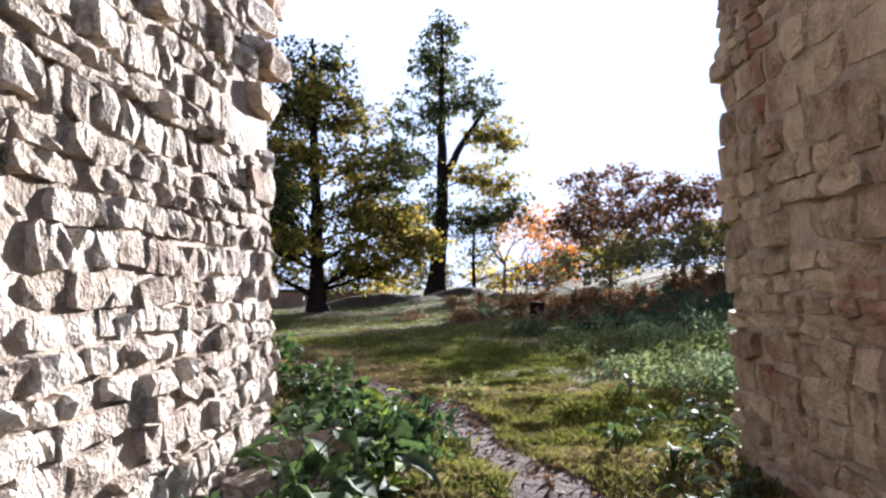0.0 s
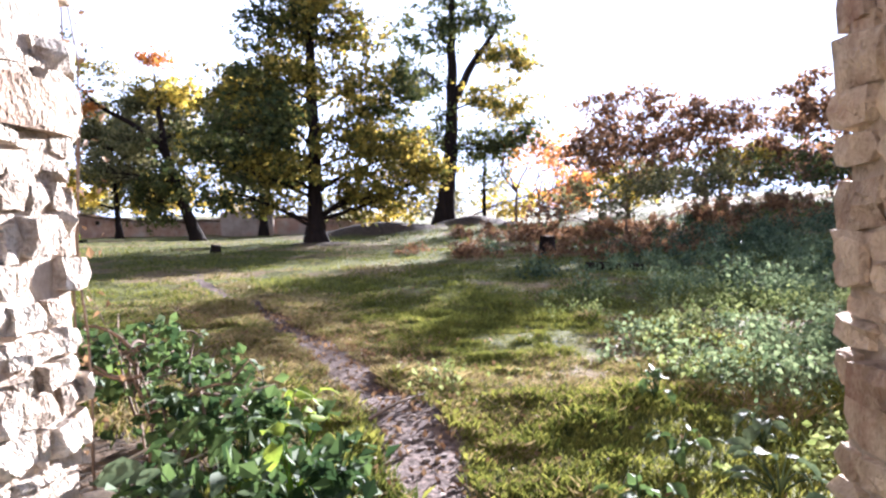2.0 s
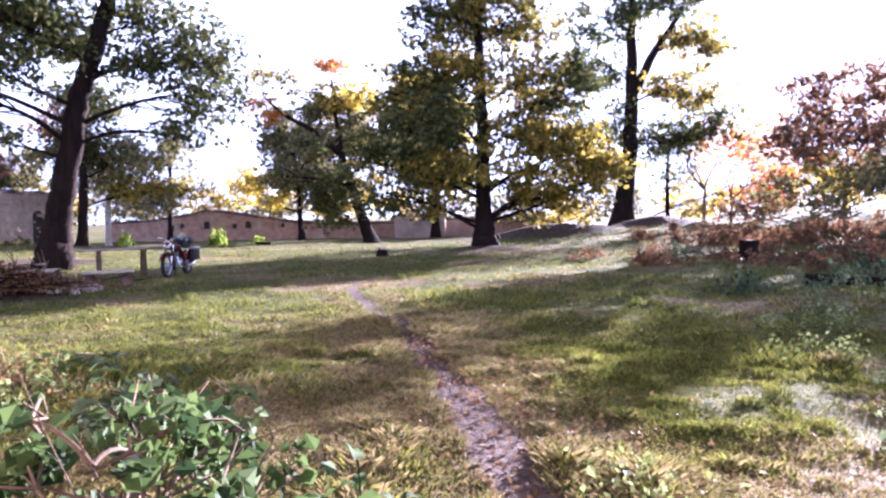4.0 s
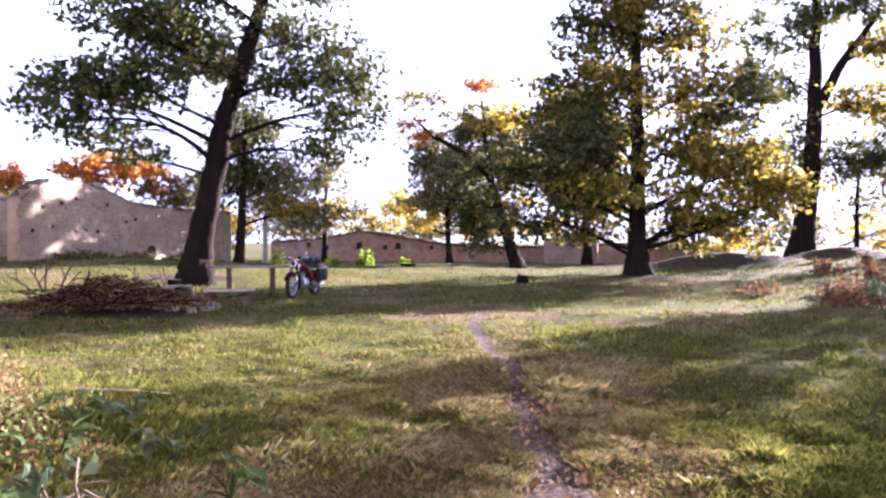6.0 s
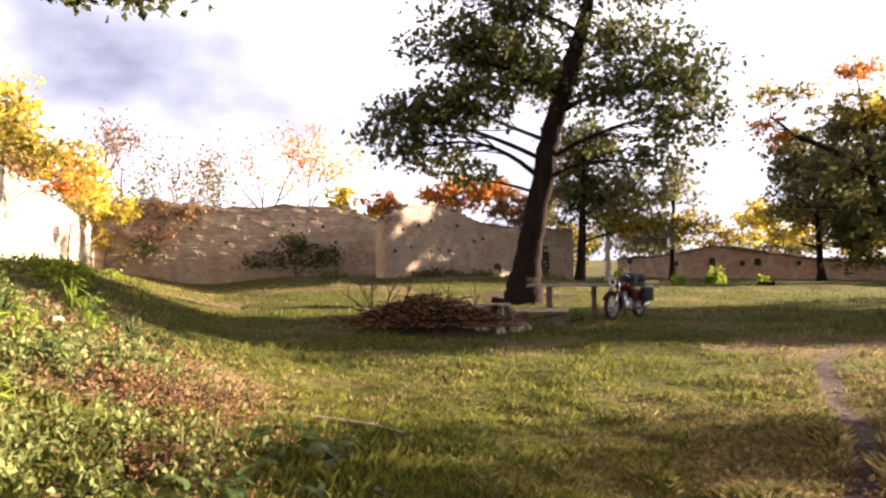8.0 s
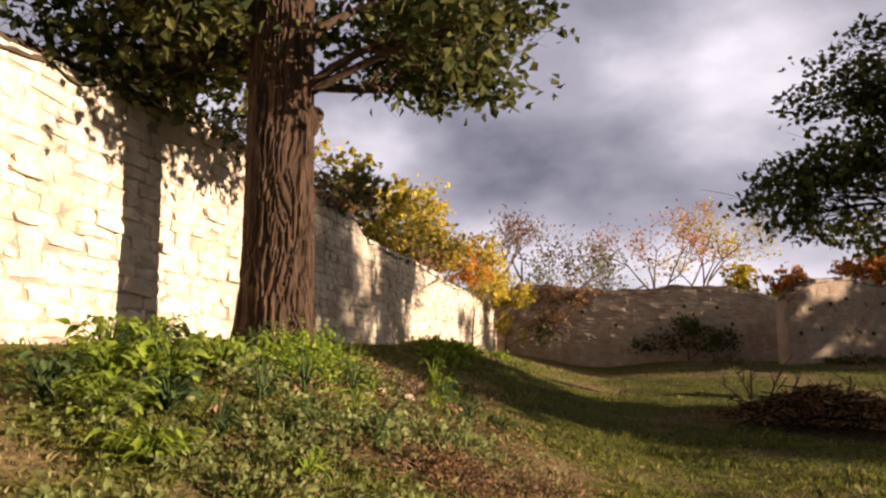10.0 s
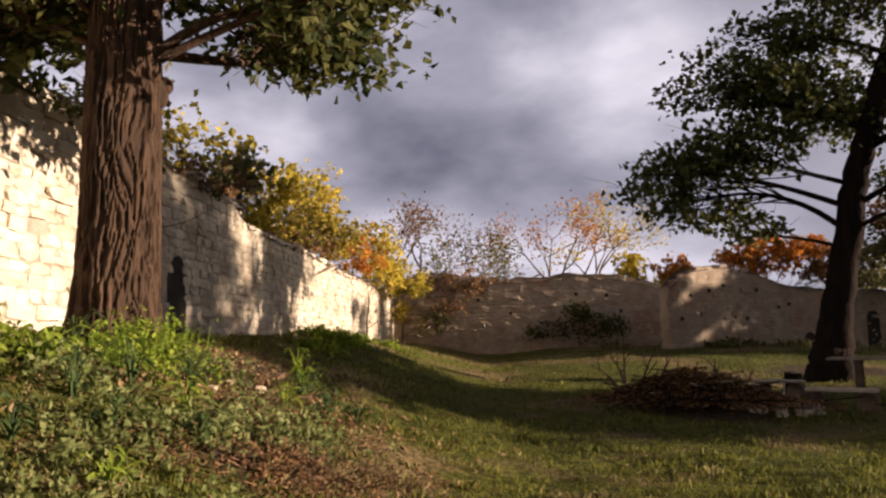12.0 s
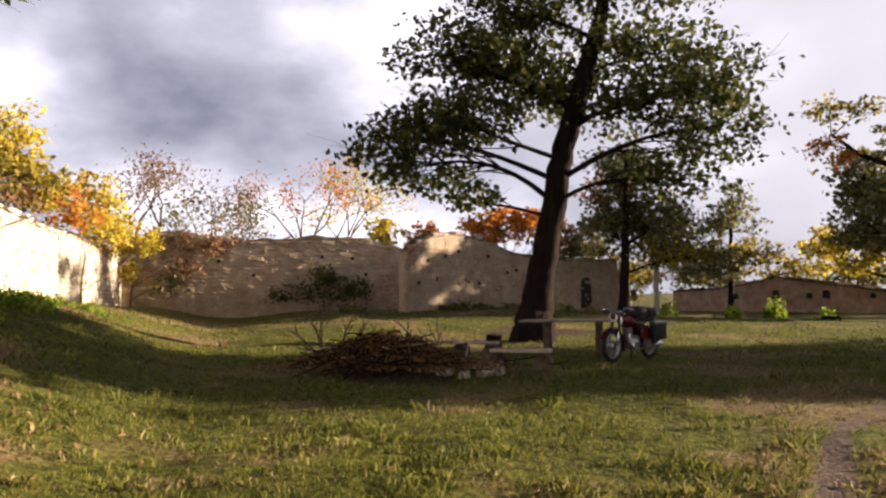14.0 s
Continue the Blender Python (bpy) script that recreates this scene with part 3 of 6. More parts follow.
def wall_cap(name, p0, p1, thick, top, height, label, seed):
    """Earth and moss that lie along a wall's crest."""
    p0, p1 = np.array(p0, float), np.array(p1, float)
    length = float(np.hypot(*(p1 - p0)))
    d = (p1 - p0) / length
    back = np.array((-d[1], d[0]))
    n, m = int(length / 0.2), 7
    v = []
    for i in range(n + 1):
        s = length * i / n
        for k in range(m):
            u = k / (m - 1)
            q = p0 + d * s + back * (thick * u * 1.12 - 0.06 * thick)
            bulge = height * math.sin(math.pi * u) ** 0.6 * (0.7 + 0.4 * float(wave(s, u * 2, 0.5, seed)))
            droop = -0.22 * height * (1.3 + float(wave(s, u, 0.25, seed + 2))) if k in (0, m - 1) else 0.0
            v.append((*q, top(s) - 0.06 + bulge + droop + 0.05 * float(wave(s, u * 3, 0.17, seed + 1))))
    f = [[i * m + k, i * m + k + 1, (i + 1) * m + k + 1, (i + 1) * m + k][::-1] for i in range(n) for k in range(m - 1)]
    return tagged(mesh_np(name, v, f, M["soil"], smooth=True), label, "wall top", kind="structure")


wall_cap("trim_west", W0, W1, 0.8, west_top, 0.35, "dark earth and moss along the wall's crest", 1.0)
wall_cap("trim_gable", DOME0, DOME1, 0.8, dome_top, 0.2, "dark earth and moss along the rounded crest", 2.0)
wall_cap("trim_south", SW0, SW1, 0.9, south_top, 0.28, "dry grass and earth along the wall's crest", 3.0)
wall_cap("trim_north", NORTH1, (-9.0, 66.5), 0.8, profile((0, 1.5), (5, 1.7), (8, 2.1), (10, 2.5), (14, 1.9), (18, 1.3), (21, 1.0), (29, 1.0), (33, 1.2), (41, 0.8)), 0.2, "dark moss along the low wall's crest", 4.0)


def hole_slab(name, parent, place, along, width, height, arch, label, depth=0.02):
    """A near-black arched slab on a wall's face; its colour paints a hole's inner shade."""
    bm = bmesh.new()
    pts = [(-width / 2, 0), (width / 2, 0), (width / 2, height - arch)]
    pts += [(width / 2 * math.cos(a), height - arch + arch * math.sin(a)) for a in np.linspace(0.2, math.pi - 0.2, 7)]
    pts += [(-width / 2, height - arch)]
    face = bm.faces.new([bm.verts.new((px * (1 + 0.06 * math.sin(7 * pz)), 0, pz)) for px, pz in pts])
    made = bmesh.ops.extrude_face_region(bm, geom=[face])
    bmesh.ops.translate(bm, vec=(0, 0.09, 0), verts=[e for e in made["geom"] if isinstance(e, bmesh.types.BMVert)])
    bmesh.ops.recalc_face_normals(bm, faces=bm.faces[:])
    ob = part(name, bm, M["hole_shade"], parent, label, smooth=False)
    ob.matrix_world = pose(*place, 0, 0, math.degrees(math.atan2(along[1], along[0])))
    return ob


dome_d = ((DOME1[0] - DOME0[0]) / dome_len, (DOME1[1] - DOME0[1]) / dome_len)


def on_dome(s, z, off=0.0):
    return (DOME0[0] + dome_d[0] * s + dome_d[1] * off, DOME0[1] + dome_d[1] * s - dome_d[0] * off, z)


# no real depth: dark slabs on the faces give the openings their shade
hole_slab("drain_hole", wall_d, on_dome(8.7, 0.42, 0.05), dome_d, 0.75, 0.85, 0.35, "arched drain opening, a slab in the near-black of its shade")
hole_slab("doorway", wall_d, on_dome(13.4, 0.35, 0.03), dome_d, 1.0, 2.0, 0.5, "arched doorway, a slab in the near-black of its shade")
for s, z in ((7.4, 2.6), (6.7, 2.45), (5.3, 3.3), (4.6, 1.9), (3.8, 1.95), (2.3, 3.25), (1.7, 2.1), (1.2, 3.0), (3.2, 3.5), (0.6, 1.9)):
    hole_slab("putlog_hole", wall_d, on_dome(s, z, 0.045), dome_d, 0.19, 0.18, 0.04, "")
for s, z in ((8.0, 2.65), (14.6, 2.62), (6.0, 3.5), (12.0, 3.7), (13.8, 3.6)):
    hole_slab("putlog_hole", wall_w, (W0[0] + WD[0] * s + 0.047, W0[1] + WD[1] * s - 0.016, z), WD, 0.2, 0.2, 0.05, "")
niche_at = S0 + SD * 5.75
hole_slab("niche", wall_s, (*(niche_at + np.array((0.219, 0.976)) * 0.012), 1.35), (-0.976, 0.219), 0.85, 1.72, 0.5, "arched niche, a slab in the near-black of its shade")
n_d = np.array((-9.0 - NORTH1[0], 66.5 - NORTH1[1]))
n_d = n_d / np.hypot(*n_d)
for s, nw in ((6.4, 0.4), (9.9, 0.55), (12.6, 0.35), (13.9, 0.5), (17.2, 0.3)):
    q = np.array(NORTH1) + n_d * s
    hole_slab("window_hole", wall_n, (q[0], q[1] - 0.05, 0.75), tuple(n_d), nw, nw * 1.2, 0.12, "")


def ruin_block():
    """A low broken corner of a house, pale plaster, beyond the trees."""
    ob = root("ruined_house", pose(-19.4, 62.0, gz(-19.4, 62.0)), "low plastered corner of a ruined house", "ruin")
    for size, c in (((4.2, 0.6, 2.0), (0, 0, 0.9)), ((0.6, 3.0, 1.7), (-1.9, 1.7, 0.8)), ((2.6, 0.6, 1.2), (3.6, 0.4, 0.55))):
        bm = bmesh.new()
        add_box(bm, size, c, bevel=0.06, rough=0.08)
        part("wall", bm, M["plaster"], ob, smooth=False)


ruin_block()

# ---- trees ----


def bezier(a, b, c, n):
    t = np.linspace(0, 1, n)[:, None]
    return (1 - t) ** 2 * np.asarray(a) + 2 * t * (1 - t) * np.asarray(b) + t ** 2 * np.asarray(c)


def tree(name, trunks, crowns, label, bark, leaf, seed, leaf_size=0.16, clump=0.55, per=42, density=1.0, flare=1.6, category="tree", bare=0.0, sides=12):
    """trunks: lists of (x, y, z, radius), from the foot up. crowns: (x, y, z, rx, rz, material or None), filled with boughs,
    twigs and many small leaves."""
    rg = np.random.default_rng(seed)
    foot = trunks[0][0]
    ob = root(name, pose(foot[0], foot[1], gz(foot[0], foot[1])), label, category)
    inv = np.array((foot[0], foot[1], gz(foot[0], foot[1])))
    spine = []
    for tr in trunks:
        k = np.array(tr, float)
        n = len(k) * 7
        u = np.linspace(0, len(k) - 1, n)
        p = np.stack([np.interp(u, range(len(k)), k[:, j]) for j in range(4)], 1)
        for _ in range(3):
            p[1:-1] = (p[:-2] + 2 * p[1:-1] + p[2:]) / 4
        p[1:-1, :3] += rg.normal(0, 0.05, (n - 2, 3)) * k[0, 3]
        if tr is trunks[0] or abs(tr[0][2] - foot[2]) < 0.3:
            p[0, 2] = gz(p[0, 0], p[0, 1]) - 0.15
            h = p[:, 2] - p[0, 2]
            p[:, 3] *= 1 + (flare - 1) * np.exp(-h / (k[0, 3] * 1.3))
        v, f = tube_np(p[:, :3], p[:, 3], sides * 2 if k[0, 3] > 0.2 else sides)
        # furrowed, lobed outline
        nn = sides * 2 if k[0, 3] > 0.2 else sides
        ring = v.reshape(n, nn, 3)
        a = np.arange(nn) * 2 * np.pi / nn
        lobe = 1 + 0.05 * np.sin(3 * a + seed) + 0.035 * np.sin(7 * a)[None, :] + 0.03 * rg.normal(size=(1, nn)) + 0.012 * rg.normal(size=(n, nn))
        ring = p[:, None, :3] + (ring - p[:, None, :3]) * lobe[..., None]
        mesh_np("trunk", ring.reshape(-1, 3) - inv, f, bark, ob, smooth=True)
        spine.append(p)
    spine = np.concatenate(spine)
    wood = Soup()
    groups = {}
    for cx, cy, cz, rx, rz, mat in crowns:
        c = np.array((cx, cy, cz))
        dist = np.hypot(spine[:, 0] - cx, spine[:, 1] - cy)
        want = cz - 0.35 * dist.min() - 0.25 * rz
        cost = np.abs(spine[:, 2] - want) + 0.6 * dist
        a = spine[int(np.argmin(cost))]
        reach = np.linalg.norm(c - a[:3])
        limb = bezier(a[:3], a[:3] * 0.45 + c * 0.55 + (rg.normal(0, 0.12, 3) + (0, 0, 0.14)) * reach, c + rg.normal(0, 0.15, 3) * rx, 10)
        r0 = min(a[3] * 0.5, 0.028 + 0.014 * reach)
        wood.add(*tube_np(limb - inv, np.linspace(r0, r0 * 0.35, 10), 6))
        volume = rx * rx * rz
        count = max(6, int(density * 4.2 * volume ** 0.72 / clump ** 1.3))
        pts = rg.normal(size=(count * 2, 3))
        pts /= np.linalg.norm(pts, axis=1)[:, None]
        pts *= (rg.uniform(0.12, 1.08, count * 2) ** 0.5)[:, None]
        pts = c + pts * (rx, rx, rz)
        hole = np.sin(pts[:, 0] * 1.9 + seed) + np.sin(pts[:, 1] * 2.1 - seed) + np.sin(pts[:, 2] * 2.4 + 2 * seed)
        pts = pts[hole > -0.9][:count]
        tips = []
        for q in pts:
            b = limb[int(rg.integers(3, 10))]
            br = bezier(b, b * 0.5 + q * 0.5 + rg.normal(0, 0.14, 3) * np.linalg.norm(q - b) + (0, 0, 0.05), q, 6)
            wood.add(*tube_np(br - inv, np.linspace(max(r0 * 0.3, 0.012), 0.006, 6), 4))
            for _ in range(3):
                e = q + rg.normal(0, 1, 3) * (clump, clump, clump * 0.6)
                wood.add(*tube_np(np.stack([br[4], (br[4] + e) / 2 + rg.normal(0, 0.05, 3), e]) - inv, (0.008, 0.006, 0.003), 3))
            if mat is not None and rg.random() >= bare:
                k = int(per * rg.uniform(0.6, 1.4))
                sub = q + rg.normal(0, 1, (6, 3)) * (clump * 0.75, clump * 0.75, clump * 0.4)
                tips.append(sub[rg.integers(0, 6, k)] + rg.normal(0, 1, (k, 3)) * (clump * 0.36, clump * 0.36, clump * 0.24))
        if tips:
            groups.setdefault(mat, []).append(np.concatenate(tips))
    if wood.n:
        tagged(wood.object("branchwork", bark, ob, smooth=True), kind="stuff")
    for mat, some in groups.items():
        v, f = leaves_np(np.concatenate(some) - inv, leaf_size * 1.12, wide=0.38, rg=rg)
        tagged(mesh_np("crown", v, f, M[mat], ob), kind="stuff")
    return ob


# the near oak, whose trunk the walker passes
OX, OY = -9.62, 10.27
oak_z = gz(OX, OY)
near_oak = tree("oak_tree", [[(OX, OY, oak_z, 0.34), (OX, OY, oak_z + 1.2, 0.33), (OX + 0.03, OY + 0.02, oak_z + 2.6, 0.32), (OX + 0.05, OY + 0.02, oak_z + 3.6, 0.32), (OX + 0.1, OY, oak_z + 6.0, 0.325), (OX + 0.2, OY - 0.1, oak_z + 9.5, 0.28), (OX + 0.3, OY - 0.2, oak_z + 13, 0.12)]],
    [(-8.9, 12.5, 5.3, 1.1, 0.45, "oak_green"), (-10.3, 12.9, 5.4, 1.2, 0.45, "oak_green"), (-12.6, 12.2, 6.15, 1.5, 0.6, "oak_green"), (-11.6, 12.6, 6.4, 1.4, 0.7, "oak_green"), (-9.8, 8.4, 5.3, 1.6, 0.6, "oak_green"), (-8.6, 8.8, 5.35, 1.4, 0.6, "oak_green"), (-10.6, 8.9, 5.6, 1.1, 0.5, "oak_green"), (-11.5, 9.0, 6.4, 1.6, 0.7, "oak_green"),
     (-7.2, 9.0, 6.6, 1.7, 0.8, "oak_green"), (-10.6, 13.2, 8.2, 2.0, 1.2, "oak_green"), (-12.6, 10.2, 8.6, 2.2, 1.3, "oak_green"), (-7.4, 11.6, 8.8, 2.0, 1.2, "oak_green"), (-9.6, 8.2, 8.4, 2.0, 1.2, "oak_green"), (-9.4, 10.4, 11.5, 2.8, 1.8, "oak_green"), (-9.2, 10.4, 14.0, 2.0, 1.4, "oak_green")],
    "massive old oak with furrowed bark beside the south wall", M["bark"], None, 11, leaf_size=0.15, clump=0.42, per=50, density=1.7, flare=1.3)
# deep furrows of the near oak's bark
zs = np.linspace(-0.2, 6.2, 170)
an = np.arange(150) * 2 * np.pi / 150
bark_v = []
for z in zs:
    r = float(np.interp(z, (0, 1.2, 2.6, 3.6, 6.0), (0.415, 0.40, 0.385, 0.375, 0.34))) * (1 + 0.17 * math.exp(-(z + 0.15) / 0.5))
    cx = float(np.interp(z, (1.2, 2.6, 3.6, 6.0), (0, 0.03, 0.05, 0.1)))
    for a in an:
        c, s = math.cos(a), math.sin(a)
        wob = 0.25 * noise.noise(Vector((c * 2, s * 2, z * 1.1)))
        q = Vector((math.cos(a + wob) * 8.2, math.sin(a + wob) * 8.2, z * 1.5))
        n = noise.noise(q) + 0.45 * noise.noise(q * 2.1)
        ridge = max(0.0, 1 - abs(n) * 2.6)
        root_lobe = 0.06 * math.exp(-max(z, 0) / 0.35) * (0.5 + 0.5 * math.sin(a * 5 + 1.0))
        rr = r * (1.035 + 0.05 * math.sin(3 * a + 1) * 0.3) + 0.02 - 0.055 * ridge ** 1.3 + 0.01 * noise.noise(q * 5) + root_lobe
        bark_v.append((cx + rr * c, 0.015 * min(z, 1) + rr * s, z))
bark_f = [[i * 150 + k, i * 150 + (k + 1) % 150, (i + 1) * 150 + (k + 1) % 150, (i + 1) * 150 + k] for i in range(169) for k in range(150)]
tagged(mesh_np("bark", bark_v, bark_f, M["bark"], near_oak), "deeply furrowed grey-brown bark")
bm = bmesh.new()
add_ball(bm, (0.40, 0.30, 0.42), (-0.05, 0.34, 2.85))
add_ball(bm, (0.2, 0.2, 0.22), (-0.06, 0.44, 2.95))
part("knot", bm, M["bark"], near_oak, "swollen knot where a bough was lost")

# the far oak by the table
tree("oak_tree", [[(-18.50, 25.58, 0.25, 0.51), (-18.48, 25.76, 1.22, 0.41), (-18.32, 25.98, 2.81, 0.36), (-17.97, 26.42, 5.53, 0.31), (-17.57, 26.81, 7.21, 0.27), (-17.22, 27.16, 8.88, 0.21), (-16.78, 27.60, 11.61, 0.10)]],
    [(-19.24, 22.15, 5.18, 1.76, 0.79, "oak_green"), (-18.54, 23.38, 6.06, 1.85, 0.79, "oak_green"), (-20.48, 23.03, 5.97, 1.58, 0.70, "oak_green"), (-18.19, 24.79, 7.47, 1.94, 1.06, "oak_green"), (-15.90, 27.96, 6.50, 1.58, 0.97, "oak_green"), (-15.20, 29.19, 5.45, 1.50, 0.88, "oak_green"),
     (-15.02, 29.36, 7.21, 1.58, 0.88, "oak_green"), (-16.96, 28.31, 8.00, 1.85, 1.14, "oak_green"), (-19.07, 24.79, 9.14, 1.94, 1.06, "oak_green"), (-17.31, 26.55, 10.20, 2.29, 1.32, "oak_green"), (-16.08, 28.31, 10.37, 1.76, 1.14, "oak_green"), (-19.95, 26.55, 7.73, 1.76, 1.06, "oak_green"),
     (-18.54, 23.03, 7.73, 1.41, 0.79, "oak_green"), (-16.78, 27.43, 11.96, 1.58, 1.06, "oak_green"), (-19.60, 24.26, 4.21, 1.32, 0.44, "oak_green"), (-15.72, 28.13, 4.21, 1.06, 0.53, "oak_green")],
    "tall leaning oak with a dark green crown beside the table", M["bark_shaded"], None, 12, leaf_size=0.165, clump=0.46, per=46, density=1.1, flare=1.4)
# the tree behind it
tree("maple_tree", [[(-32.9, 41.4, 0.2, 0.30), (-32.8, 41.5, 3.0, 0.24), (-32.7, 41.6, 6.0, 0.18), (-32.6, 41.8, 9.5, 0.08)]],
    [(-33.0, 42.6, 6.6, 2.6, 1.9, "oak_green"), (-31.6, 43.4, 5.0, 2.2, 1.6, "olive"), (-34.6, 42.6, 5.0, 2.2, 1.5, "olive"), (-32.8, 41.8, 9.0, 2.2, 1.4, "oak_green"), (-31.0, 44.2, 3.6, 1.8, 1.0, "oak_warm"), (-35.2, 43.2, 7.4, 1.9, 1.4, "russet")],
    "slender tree in dull green and brown leaf by the ruined wall", M["bark_shaded"], None, 13, leaf_size=0.24, clump=0.6, per=36)
tree("birch_tree", [[(-36.2, 47.0, 0.0, 0.19), (-36.2, 47.0, 2.4, 0.17), (-36.0, 47.2, 6.0, 0.1)]],
    [(-37.6, 49.6, 3.6, 2.8, 1.6, "olive"), (-36.0, 47.6, 4.8, 2.2, 1.4, "oak_warm"), (-34.4, 48.6, 3.2, 1.8, 1.2, "olive")],
    "pale-barked tree with thin yellow-green leaves", M["birch"], None, 14, leaf_size=0.24, clump=0.6, per=30, density=0.8)
tree("ash_tree", [[(-40.2, 58.2, 0.0, 0.22), (-40.2, 58.3, 4.0, 0.16), (-40.0, 58.5, 8.6, 0.05)]],
    [(-40.2, 58.4, 6.2, 2.2, 2.4, "olive"), (-41.0, 58.0, 3.6, 2.2, 1.6, "olive"), (-38.6, 58.8, 4.0, 1.9, 1.5, "oak_warm"), (-40.0, 58.6, 8.4, 1.2, 1.2, "olive")],
    "small grey-green tree before the north wall", M["bark_shaded"], None, 15, leaf_size=0.26, clump=0.6, per=28)
# the leaning tree
tree("leaning_tree", [[(-18.8, 50.9, -0.3, 0.40), (-19.6, 51.0, 1.8, 0.34), (-20.4, 51.2, 3.8, 0.30), (-21.1, 51.5, 5.7, 0.25), (-21.3, 51.5, 7.6, 0.16), (-21.5, 51.3, 10.5, 0.07)], [(-21.1, 51.5, 5.6, 0.2), (-22.6, 50.6, 7.2, 0.16), (-24.2, 49.5, 8.2, 0.12), (-25.2, 48.9, 9.4, 0.06)]],
    [(-24.6, 47.9, 10.4, 1.1, 0.7, "oak_warm"), (-25.2, 47.8, 8.7, 1.0, 0.5, "orange"), (-23.0, 48.8, 9.9, 1.0, 0.7, "oak_warm"), (-24.0, 48.6, 8.0, 0.9, 0.35, "orange"), (-20.9, 50.0, 11.2, 1.1, 1.0, "orange"), (-21.4, 49.8, 9.2, 1.1, 0.9, "oak_warm"), (-19.5, 50.8, 9.2, 1.1, 1.1, "yellow"), (-19.2, 50.9, 6.6, 1.0, 0.9, "yellow"), (-22.4, 49.2, 6.3, 1.3, 1.2, "olive"), (-23.6, 48.5, 4.2, 1.3, 1.3, "olive"), (-20.1, 50.3, 3.9, 1.7, 1.3, "oak_green"), (-18.6, 51.1, 4.2, 1.2, 1.2, "oak_warm"), (-21.4, 49.8, 2.6, 1.5, 1.2, "oak_green"), (-20.8, 50.1, 1.3, 1.3, 0.7, "oak_green")],
    "tree leaning far over, with yellow and orange leaves", M["bark_shaded"], None, 16, leaf_size=0.2, clump=0.42, per=30, density=1.0)
tree("willow_tree", [[(-29.5, 61.0, 0.0, 0.25), (-29.8, 61.2, 4.0, 0.18), (-30.2, 61.4, 9.0, 0.05)]],
    [(-30.6, 61.8, 7.0, 2.6, 2.4, "olive"), (-28.6, 61.6, 4.6, 2.4, 2.0, "olive"), (-32.0, 61.0, 4.2, 2.2, 1.8, "yellow"), (-26.8, 61.6, 3.2, 2.0, 1.6, "oak_warm"), (-35.6, 62.6, 4.4, 0.9, 1.8, "yellow"), (-31.4, 60.6, 8.8, 1.7, 1.7, "olive"), (-27.6, 61.4, 8.0, 2.2, 2.0, "olive"), (-24.2, 61.2, 7.4, 2.2, 2.2, "olive"), (-24.6, 61.2, 10.4, 1.8, 1.6, "oak_warm"), (-28.0, 61.4, 10.8, 1.8, 1.4, "olive")],
    "far tree with pale yellow-green leaves", M["bark_shaded"], None, 17, leaf_size=0.3, clump=0.6, per=38, density=1.35)
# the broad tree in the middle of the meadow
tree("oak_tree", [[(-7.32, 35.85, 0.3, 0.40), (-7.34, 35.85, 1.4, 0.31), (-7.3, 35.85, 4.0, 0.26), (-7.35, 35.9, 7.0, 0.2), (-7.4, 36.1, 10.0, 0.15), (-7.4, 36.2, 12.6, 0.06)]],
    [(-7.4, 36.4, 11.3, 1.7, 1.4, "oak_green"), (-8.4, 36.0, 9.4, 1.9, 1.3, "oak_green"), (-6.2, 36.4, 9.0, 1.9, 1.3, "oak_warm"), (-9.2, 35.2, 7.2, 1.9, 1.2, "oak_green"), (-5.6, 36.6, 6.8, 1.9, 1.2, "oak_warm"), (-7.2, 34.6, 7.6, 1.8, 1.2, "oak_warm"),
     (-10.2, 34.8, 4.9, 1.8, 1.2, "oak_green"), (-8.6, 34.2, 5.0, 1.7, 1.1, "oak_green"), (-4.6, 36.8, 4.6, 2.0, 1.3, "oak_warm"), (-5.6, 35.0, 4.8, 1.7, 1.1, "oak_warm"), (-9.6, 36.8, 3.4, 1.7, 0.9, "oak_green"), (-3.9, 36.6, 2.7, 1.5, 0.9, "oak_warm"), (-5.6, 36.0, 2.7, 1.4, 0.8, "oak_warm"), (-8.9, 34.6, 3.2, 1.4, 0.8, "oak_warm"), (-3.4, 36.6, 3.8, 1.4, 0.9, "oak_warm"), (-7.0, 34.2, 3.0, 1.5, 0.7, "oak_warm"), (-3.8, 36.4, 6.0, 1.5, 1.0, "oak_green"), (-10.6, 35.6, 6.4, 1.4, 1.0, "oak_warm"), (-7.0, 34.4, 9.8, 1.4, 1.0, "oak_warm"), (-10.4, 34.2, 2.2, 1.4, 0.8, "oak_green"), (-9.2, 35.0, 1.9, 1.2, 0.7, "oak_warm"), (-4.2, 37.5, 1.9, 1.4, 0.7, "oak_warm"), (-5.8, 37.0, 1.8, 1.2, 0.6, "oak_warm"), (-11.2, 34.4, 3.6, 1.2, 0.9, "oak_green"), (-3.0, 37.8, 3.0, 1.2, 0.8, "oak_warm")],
    "broad tree turning from green to gold in the meadow", M["bark_shaded"], None, 18, leaf_size=0.19, clump=0.5, per=42, density=1.05, flare=1.5)
